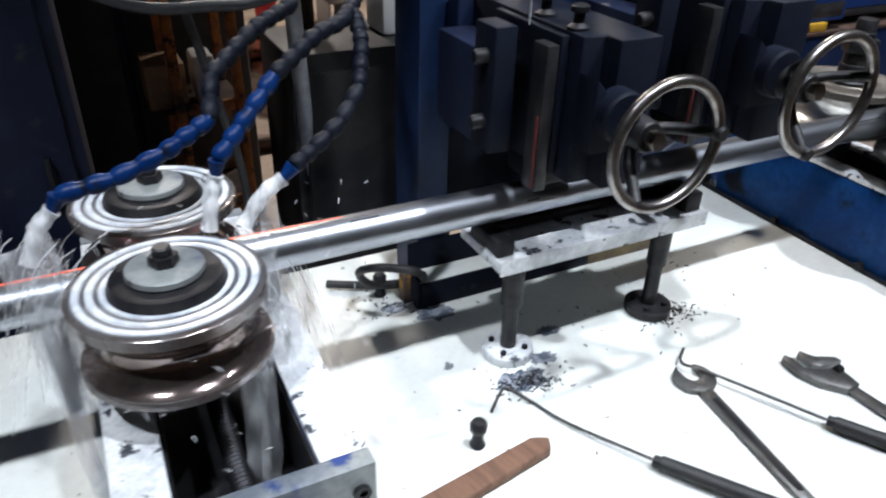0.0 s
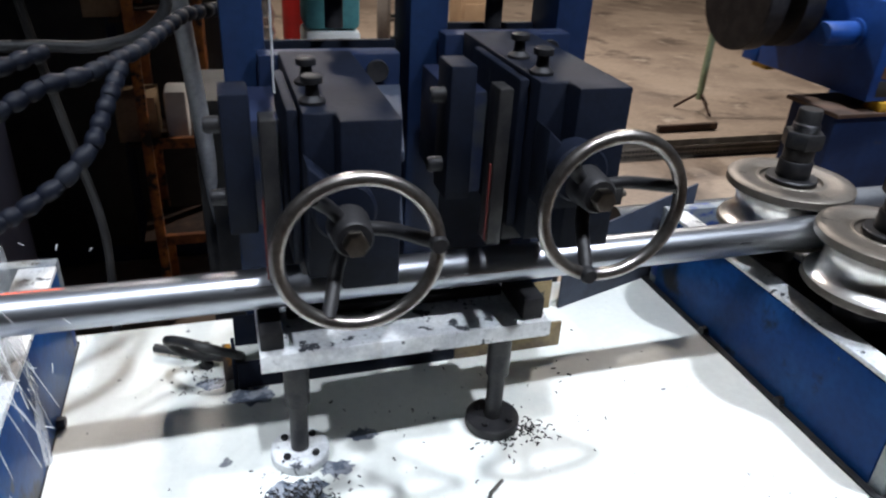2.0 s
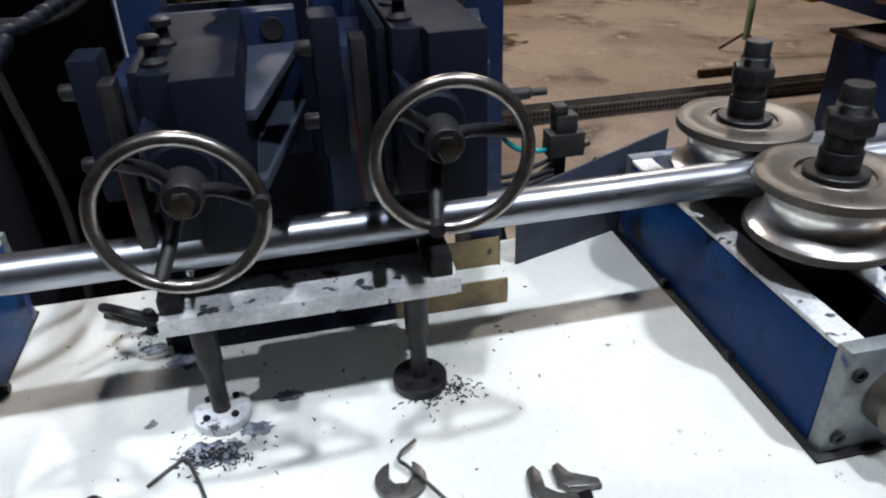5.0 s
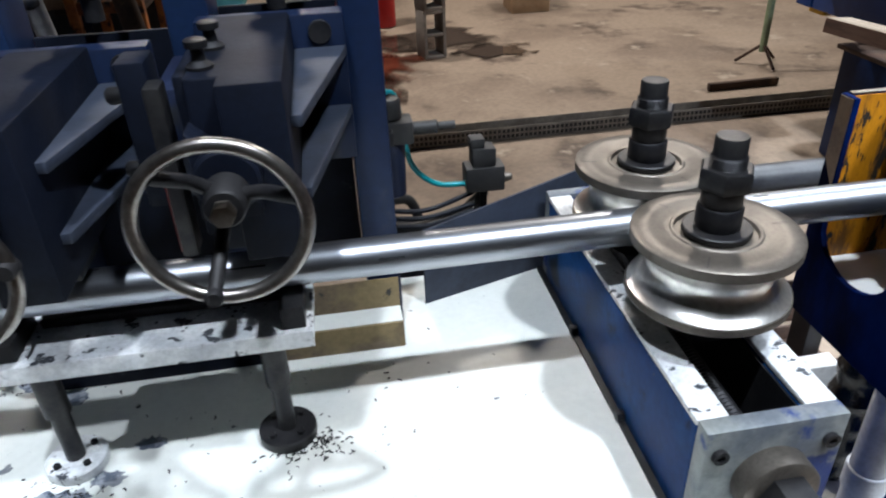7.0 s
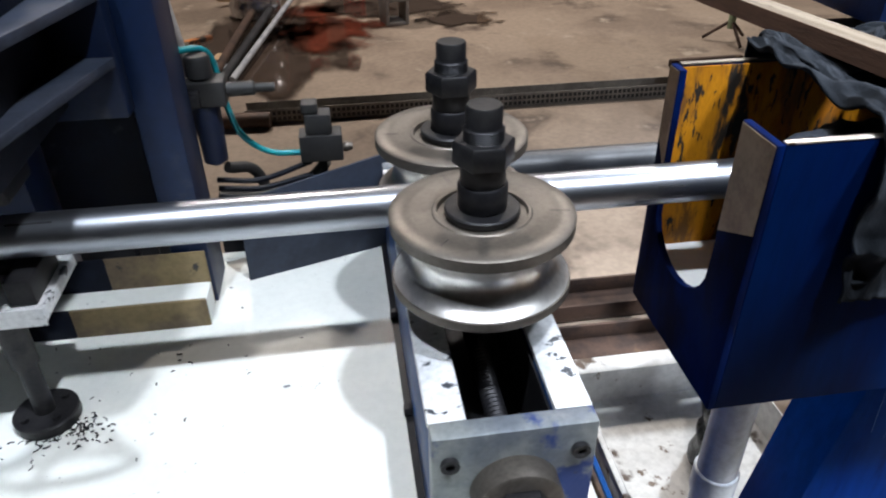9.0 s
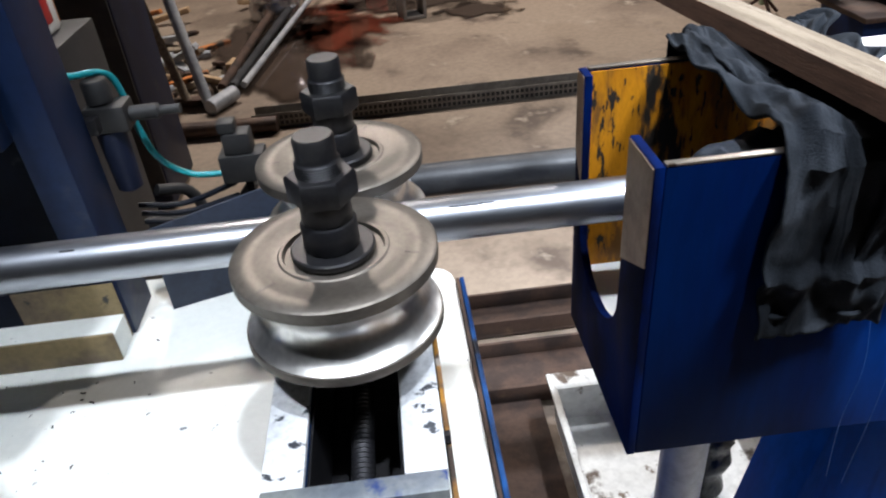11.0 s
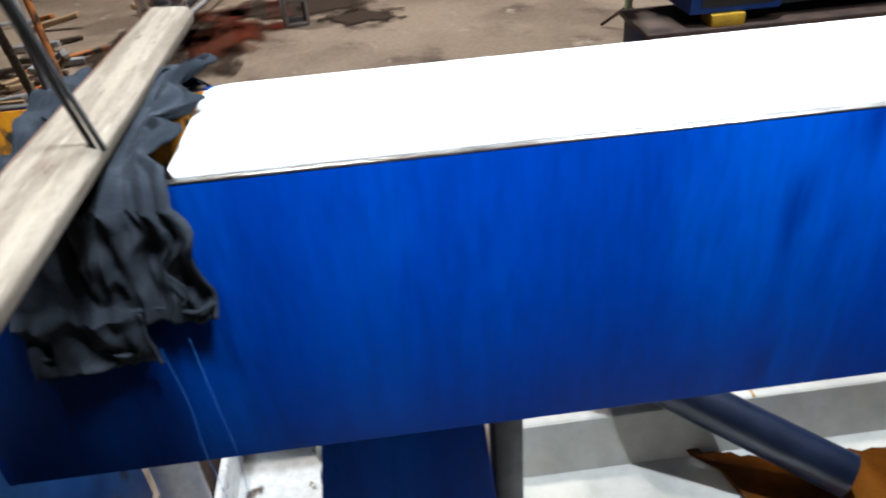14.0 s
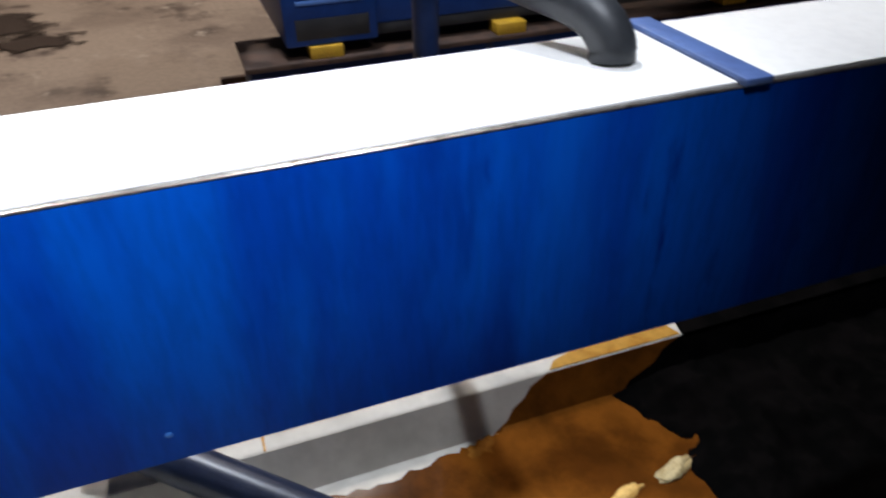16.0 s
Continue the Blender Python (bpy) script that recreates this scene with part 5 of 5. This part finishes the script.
solo("rusty_sheet", box(0.225, 0.43, -0.6, 0.69, 0.002, 0.02, 0.002), RUST, "rust-brown steel sheet on the floor", "steel sheet")


def cable_tray():
    t = thing("cable_tray", "perforated galvanised cable tray on the floor", "cable tray")
    part("tray_base", box(-0.75, 6.0, 3.105, 3.225, 0.03, 0.035, 0.001), PERF, t)
    part("tray_side", box(-0.75, 6.0, 3.10, 3.1045, 0.0, 0.085, 0.001), PERF, t)
    part("tray_side", box(-0.75, 6.0, 3.2255, 3.23, 0.0, 0.085, 0.001), PERF, t)
    bm = bmesh.new()
    for k in range(230):
        x = -0.735 + k * 0.029
        for z in (0.014, 0.048):
            box(x, x + 0.019, 3.0985, 3.0998, z, z + 0.022, 0, bm)
    part("slot", bm, BLACK, t, "rows of dark slots")["kind"] = "stuff"


PERF = surf("dusty_galvanised", (0.26, 0.24, 0.21), (0.19, 0.17, 0.15), 9, 0.55, 0.4, 0.1, 90)
cable_tray()
RUSTPIPE = surf("dark_rusty_pipe", (0.05, 0.03, 0.022), (0.09, 0.05, 0.033), 9, 0.5, 0.2, 0.2, 90)
solo("floor_pipe", rod((-2.6, 3.20, 0.045), (-0.60, 3.045, 0.045), 0.045, 18), RUSTPIPE, "rusty brown pipe lying along the floor", "pipe")
solo("rusty_angle", box(-0.27, 0.27, -0.02, 0.02, 0, 0.05, 0.004), RUST, "short rusty steel bar on the floor", "steel bar", m=pose(2.37, 3.64, 0.002, 0, 0, 1))


def hollow_block(x, y, z, rz):
    bm = bmesh.new()
    for dims in ((-0.2, 0.2, -0.1, -0.072, 0, 0.19), (-0.2, 0.2, 0.072, 0.1, 0, 0.19), (-0.2, -0.172, -0.072, 0.072, 0, 0.19), (0.172, 0.2, -0.072, 0.072, 0, 0.19), (-0.014, 0.014, -0.072, 0.072, 0, 0.19)):
        box(*dims, 0.004, bm)
    for v in bm.verts:
        v.co = Vector((v.co.y, v.co.z - 0.095, v.co.x))
    solo("hollow_block", bm, CONC, "grey hollow concrete block stood on end with two open cells", "concrete block", "hollow blocks", m=pose(x, y, z + 0.2, 0, 0, rz))


for k in range(2):
    hollow_block(0.31, 5.10, 0.401 * k, 14 + 3 * k)


def stain_mat(name, colour, rough, seed):
    """A wet film whose edge thins out unevenly; the sheet it lies on is a unit disc."""
    m = bpy.data.materials.new(name)
    m.use_nodes = True
    nt = m.node_tree
    n, l = nt.nodes, nt.links
    b = n["Principled BSDF"]
    co, ln, tx, ad, rp, mx, t2 = (n.new("ShaderNode" + k) for k in ("TexCoord", "VectorMath", "TexNoise", "Math", "MapRange", "Mix", "TexNoise"))
    ln.operation, ad.operation, rp.interpolation_type = "LENGTH", "MULTIPLY_ADD", "SMOOTHSTEP"
    l.new(co.outputs["Object"], ln.inputs[0])
    tx.noise_dimensions = t2.noise_dimensions = "4D"
    for t, sc in ((tx, 1.9), (t2, 7.0)):
        t.inputs["Scale"].default_value, t.inputs["Detail"].default_value, t.inputs["W"].default_value = sc, 7, seed
        l.new(co.outputs["Object"], t.inputs["Vector"])
    l.new(tx.outputs["Fac"], ad.inputs[0])
    ad.inputs[1].default_value = 2.4
    l.new(ln.outputs["Value"], ad.inputs[2])
    rp.inputs["From Min"].default_value, rp.inputs["From Max"].default_value = 2.05, 1.62
    l.new(ad.outputs[0], rp.inputs["Value"])
    l.new(rp.outputs["Result"], b.inputs["Alpha"])
    mx.data_type = "RGBA"
    l.new(t2.outputs["Fac"], mx.inputs[0])
    mx.inputs[6].default_value, mx.inputs[7].default_value = (*colour, 1), (*[c * 1.5 for c in colour], 1)
    l.new(mx.outputs[2], b.inputs["Base Color"])
    b.inputs["Roughness"].default_value = rough
    return m


def blob_stain(name, x, y, rx, ry, seed, colour, rough, label):
    bm = lathe([(0.02, 0.0), (1.0, 0.0), (1.0, 0.002), (0.02, 0.002)], 40)
    solo(name, bm, stain_mat(name + "_film", colour, rough, seed), label, "floor stain", kind="stuff", m=pose(x, y, 0.0075) @ Matrix.Diagonal((rx, ry, 1, 1)))


RED_WET, DARK_WET = (0.085, 0.026, 0.015), (0.045, 0.032, 0.025)
blob_stain("wet_stain", -0.30, 5.1, 0.75, 0.85, 2, RED_WET, 0.14, "wet red-brown stain on the concrete floor")
blob_stain("puddle", -0.75, 4.4, 0.75, 1.35, 3, DARK_WET, 0.07, "dark wet puddle on the concrete floor")
blob_stain("puddle", 0.85, 5.1, 0.42, 0.30, 6, DARK_WET, 0.06, "small shiny puddle on the concrete floor")
blob_stain("puddle", 0.20, 5.6, 0.9, 0.5, 7, DARK_WET, 0.06, "small shiny puddle on the concrete floor")


def wrapped_drum():
    t = thing("foil_drum", "drum wrapped in shiny crumpled film", "drum", (-0.85, 5.55, 0))
    bm = lathe([(0.20, 0.0), (0.215, 0.02)] + [(0.21 + 0.012 * math.sin(k * 2.1), 0.05 + k * 0.05) for k in range(12)] + [(0.19, 0.68), (0.02, 0.69)], 40)
    for v in bm.verts:
        v.co.x += 0.014 * noise.noise(v.co * 13)
        v.co.y += 0.014 * noise.noise(v.co * 13 + Vector((5, 0, 0)))
    part("wrapped_body", bm, FOIL, t, "silvery crumpled film")
    part("lid", lathe([(0.19, 0.691), (0.2, 0.70), (0.2, 0.74), (0.18, 0.75), (0.01, 0.75)], 36), BLACK, t, "black lid")


FOIL = surf("silver_film", (0.60, 0.60, 0.62), (0.42, 0.42, 0.45), 12, 0.18, 0.85, 0.4, 25)
wrapped_drum()


def pole(p0, p1, r, mat, label):
    solo("leaning_pole", rod(p0, p1, r, 14), mat, label, "pole")


pole((-1.07, 3.5, 0.0), (-1.52, 4.3, 1.9), 0.035, GREYPIPE, "grey plastic pole leaning among the scrap")
pole((-1.30, 4.2, 0.0), (-1.75, 5.0, 2.0), 0.025, ORANGE, "rusty orange pole leaning among the scrap")
pole((-1.7, 3.6, 0.0), (-1.5, 5.1, 1.5), 0.022, WOOD, "pale wooden batten leaning among the scrap")
pole((-1.22, 3.6, 0.0), (-1.62, 4.0, 1.5), 0.028, WOOD, "sawn wooden batten leaning among the scrap")
pole((-1.05, 3.42, 0.04), (-0.93, 3.62, 0.05), 0.05, GREYPIPE, "short grey pipe end lying by the pole")
pole((-0.95, 3.7, 0.06), (-0.55, 6.6, 0.10), 0.03, DARKPIPE, "dark steel bar lying on the wet floor")
pole((-1.02, 3.7, 0.06), (-0.75, 6.6, 0.10), 0.03, RUST, "rusty steel bar lying on the wet floor")
pole((-0.88, 3.72, 0.06), (-0.40, 6.6, 0.10), 0.022, GREYPIPE, "bright steel bar lying on the wet floor")


def scrap(seed, n, x0, x1, y0, y1):
    rnd = random.Random(seed)
    for k in range(n):
        x, y, a = rnd.uniform(x0, x1), rnd.uniform(y0, y1), rnd.uniform(0, 180)
        L, w, h = rnd.uniform(0.15, 0.5), rnd.uniform(0.03, 0.09), rnd.uniform(0.02, 0.05)
        tip = rnd.choice((0, 4, 12, 26))
        mat, word = rnd.choice([(RUST, "rusty steel"), (WOOD, "pale wooden"), (CARTON, "brown card"), (GREYPIPE, "grey plastic"), (ORANGE, "orange painted")])
        solo("scrap_piece", box(-L / 2, L / 2, -w / 2, w / 2, 0, h, 0.003), mat, word + " scrap piece lying on the floor", "scrap", "scrap pieces", m=pose(x, y, 0.002 + L / 2 * math.sin(radians(tip)), 0, tip, a))


scrap(8, 26, -2.6, -1.0, 3.4, 6.0)
scrap(21, 34, -2.2, -0.95, 3.35, 4.6)


def gas_cylinder(x, y, label):
    t = thing("gas_cylinder", label, "gas cylinder", (x, y, 0), "gas cylinders")
    part("bottle", lathe([(0.09, 0.0), (0.105, 0.01), (0.108, 0.03), (0.108, 1.12), (0.10, 1.18), (0.07, 1.24), (0.035, 1.27), (0.03, 1.30)], 36), RED, t, "red painted bottle")
    part("valve", lathe([(0.02, 1.3005), (0.022, 1.34), (0.03, 1.345), (0.03, 1.37), (0.012, 1.38)], 18), STEEL, t, "brass valve")


gas_cylinder(0.02, 6.3, "red gas cylinder standing beyond the concrete blocks")
gas_cylinder(-0.38, 6.5, "red gas cylinder standing beyond the concrete blocks")


def rack():
    t = thing("orange_rack", "rusty orange steel rack behind the machine", "rack", (-1.62, 1.7, 0))
    for x in (0.20, 0.42):
        for y in (0.0, 0.35):
            part("rack_post", box(x, x + 0.035, y, y + 0.035, 0, 1.55, 0.003), ORANGE, t)
    for z in (0.35, 0.75, 1.2, 1.42):
        part("shelf_bar", box(0.236, 0.419, 0.002, 0.03, z, z + 0.04, 0.003), ORANGE, t)
        part("shelf", box(0.15, 0.455, 0.0355, 0.3495, z, z + 0.012, 0.002), RUST, t)


rack()
solo("carton", box(-1.50, -1.36, 1.76, 1.95, 0.763, 0.93, 0.004), CARTON, "brown carton standing on the orange rack", "carton")
solo("carton", box(-1.55, -1.44, 1.76, 1.95, 1.213, 1.33, 0.004), CARTON, "brown carton standing on the orange rack", "carton")
solo("paper_bag", box(-1.33, -1.25, 1.76, 1.9, 0.763, 0.95, 0.015), WHITE, "white paper bag standing on the orange rack", "bag")
pole((-1.10, 1.0, 0.0), (-1.22, 0.78, 1.75), 0.022, GREYPIPE, "pale grey pole leaning behind the hoses")
pole((-0.98, 1.35, 0.0), (-1.12, 1.05, 1.9), 0.03, RUST, "rust-brown pole leaning behind the hoses")


def cabinet(name, dims, mat, label, cat):
    x0, x1, y0, y1, z0, z1 = dims
    t = thing(name, label, cat)
    part("body", box(x0, x1, y0, y1, z0, z1, 0.008), mat, t)
    part("door", box(x0 + 0.03, x1 - 0.03, y0 - 0.018, y0 - 0.0005, z0 + 0.05, z1 - 0.05, 0.004), mat, t)
    part("handle", box(x1 - 0.09, x1 - 0.075, y0 - 0.04, y0 - 0.0185, (z0 + z1) / 2 - 0.06, (z0 + z1) / 2 + 0.06, 0.004), IRON, t)


cabinet("control_cabinet", (-2.70, -1.72, 0.78, 1.25, 0, 1.95), BLUE_DARK, "dark blue steel control cabinet behind the weld stand", "cabinet")
cabinet("pump_cabinet", (-1.20, -0.70, 0.88, 1.20, 0, 1.17), BLACK, "black oily pump housing behind the gantry post", "pump")
TEALBOX = surf("pale_teal_paint", (0.10, 0.34, 0.36), (0.16, 0.40, 0.41), 4, 0.5, 0, 0.05, 60)


def canister():
    t = thing("plastic_canister", "white plastic canister with a teal top on the pump housing", "canister", (-0.82, 1.04, 1.171))
    part("canister_body", box(-0.075, 0.075, -0.07, 0.07, 0.0, 0.15, 0.015), WHITE, t, "white lower half")
    part("canister_top", box(-0.073, 0.073, -0.068, 0.068, 0.1505, 0.26, 0.015), TEALBOX, t, "teal upper half")
    part("red_mark", box(0.0755, 0.077, -0.03, 0.02, 0.03, 0.12, 0.0005), RED, t)
    part("cap", lathe([(0.022, 0.2605), (0.024, 0.264), (0.024, 0.285), (0.02, 0.288)], 20), BLACK, t)


canister()
cabinet("carton_stack", (1.35, 1.75, 6.4, 6.8, 0, 0.55), CARTON, "brown carton standing far off on the floor", "carton")


def drive_motor():
    t = thing("drive_motor", "bright blue electric drive motor on a dark skid", "motor", (2.35, 2.10, 0))
    part("skid", box(-0.17, 3.4, 0.0, 0.36, 0.0, 0.60, 0.01), SKIDBLUE, t, "blue welded skid beam")
    part("skid_top", box(-0.19, 3.43, -0.03, 0.39, 0.601, 0.625, 0.004), RUSTPIPE, t, "brown oily skid top")
    part("skid", box(1.0, 3.4, 0.90, 1.25, 0.0, 0.60, 0.01), SKIDBLUE, t, "blue welded skid beam")
    part("skid_top", box(0.98, 3.43, 0.88, 1.28, 0.601, 0.625, 0.004), RUSTPIPE, t, "brown oily skid top")
    part("shaft_stub", lathe([(0.02, -0.22), (0.06, -0.22), (0.066, -0.21), (0.066, -0.02), (0.085, -0.015), (0.085, -0.0005)], 28, (0, 0.22, 1.02), "x"), MOTOR, t, "short blue shaft stub")
    for x in (0.10, 1.0, 2.3):
        part("shim_block", box(x, x + 0.15, -0.02, 0.10, 0.6255, 0.68, 0.004), YELLOWPAINT, t, "yellow shim block")
        part("shim_block", box(x, x + 0.15, 0.95, 1.10, 0.6255, 0.68, 0.004), YELLOWPAINT, t, "yellow shim block")
    part("fan_housing", box(0.0, 0.42, 0.0, 0.94, 0.681, 1.22, 0.012), MOTOR, t, "blue slatted fan housing")
    part("base_frame", box(0.425, 2.9, 0.05, 0.20, 0.73, 1.02, 0.012), MOTOR, t, "blue channel base")
    part("base_frame", box(0.0, 2.9, 0.95, 1.10, 0.681, 0.78, 0.006), MOTOR, t, "blue channel base")
    part("base_pocket", box(0.05, 0.38, -0.004, -0.0005, 0.71, 0.80, 0.001), BLACK, t)
    part("base_pocket", box(0.43, 2.9, 0.052, 0.10, 0.6815, 0.729, 0.001), BLACK, t)
    part("end_bell", lathe([(0.10, 0.40), (0.26, 0.42), (0.34, 0.50), (0.35, 0.56)], 40, (0, 0.55, 1.16), "x"), MOTOR, t)
    part("stator", lathe([(0.35, 0.561), (0.36, 0.57), (0.36, 1.55), (0.35, 1.56)], 44, (0, 0.55, 1.16), "x"), MOTOR, t, "round blue stator housing")
    for k in range(16):
        a = math.radians(-70 + k * 20)
        d = Vector((0, -math.cos(a), math.sin(a)))
        part("cooling_fin", rod((0.62, 0.55 + d.y * 0.372, 1.16 + d.z * 0.372), (1.5, 0.55 + d.y * 0.372, 1.16 + d.z * 0.372), 0.012, 6), MOTOR, t)
    part("motor_foot", box(0.6, 1.5, 0.14, 0.96, 0.781, 0.85, 0.01), MOTOR, t)
    part("terminal_box", box(0.75, 1.2, 0.05, 0.20, 1.025, 1.3, 0.015), MOTOR, t)
    for k in range(7):
        part("vent_slat", box(0.06, 0.36, -0.010, -0.0005, 0.86 + k * 0.042, 0.878 + k * 0.042, 0.002), SLAT, t, "pale vent slat")
    part("drive_shaft", lathe([(0.06, 0.05), (0.06, 0.40)], 24, (0, 0.55, 1.16), "x"), MOTOR, t)
    part("coupling", lathe([(0.05, -0.50), (0.29, -0.50), (0.30, -0.49), (0.30, -0.38), (0.16, -0.37), (0.16, -0.24), (0.28, -0.23), (0.28, -0.10), (0.05, -0.09)], 48, (0, 0.66, 1.14), "x"), IRON, t, "big black coupling discs")
    part("line_shaft", lathe([(0.045, -0.088), (0.045, -0.0005)], 24, (0, 0.66, 1.14), "x"), MOTOR, t, "blue line shaft")


SKIDBLUE = surf("blue_skid_paint", (0.0045, 0.016, 0.062), (0.007, 0.025, 0.088), 3, 0.45, 0, 0.06, 60, ((0.03, 0.03, 0.035), 6, 0.6, 0.72), spec=0.25)
SLAT = surf("pale_blue_slat", (0.10, 0.22, 0.55), (0.08, 0.18, 0.48), 6, 0.4, 0, 0.05, 60)
YELLOWPAINT = surf("yellow_paint", (0.62, 0.36, 0.015), (0.5, 0.28, 0.015), 8, 0.5, 0, 0.1, 80)
drive_motor()


def green_stand():
    t = thing("pipe_stand", "pale green pipe stand with a rusty foot", "stand", (2.785, 4.12, 0))
    part("stand_pipe", lathe([(0.028, 0.10), (0.028, 1.25)], 18), GREEN, t, "pale green upright")
    part("cross_pipe", rod((0, 0, 0.80), (0.55, -0.1, 0.80), 0.024, 14), GREEN, t)
    for k in range(3):
        a = 2.1 * k + 0.5
        part("foot", rod((0, 0, 0.16), (0.19 * math.cos(a), 0.19 * math.sin(a), 0.012), 0.012, 10), RUST, t, "rusty foot")


green_stand()


# ---- motion ----
def spin(ob, rate, base=None):
    rows = []
    step = 0.25
    n = int(16.0 / step)
    for k in range(n + 1):
        t = k * step
        rows.append((t, pose(0, 0, 0, 0, 0, rate * t)))
    walk(ob, rows)


def motions():
    speed = 0.40
    walk(MOVING, [(t, pose(speed * t, 0, TUBE_Z)) for t in (0.0, 4.0, 8.0, 12.0, 16.0)])
    rate = math.degrees(speed / 0.097)
    spin(SPIN_N, rate)
    spin(SPIN_F, -rate)
    spin(SPIN_WN, rate)
    spin(SPIN_WF, -rate)
    for k, ob in enumerate(SPILLS):
        base = ob.matrix_basis.copy()
        walk(ob, [(i * 0.1, base @ pose(0.004 * math.sin(i * 2.3 + k), 0, 0.006 * math.sin(i * 1.9 + 2 * k), 3 * math.sin(i * 1.7 + k), 3 * math.sin(i * 2.9 + k), 5 * math.sin(i * 1.3 + 3 * k))) for i in range(161)])
    for k, ob in enumerate(SPLASHES):
        walk(ob, [(i * 0.1, pose(0.010 * math.sin(i * 2.1 + k), 0.004 * math.sin(i * 3.1), 0.012 * math.sin(i * 1.7 + 2 * k))) for i in range(161)])
    for k, ob in enumerate(DROPS):
        walk(ob, [(i * 0.1, pose(0.006 * math.sin(i * 2.6 + k), 0, 0.02 * math.sin(i * 1.4 + 2 * k) - 0.01)) for i in range(161)])


motions()
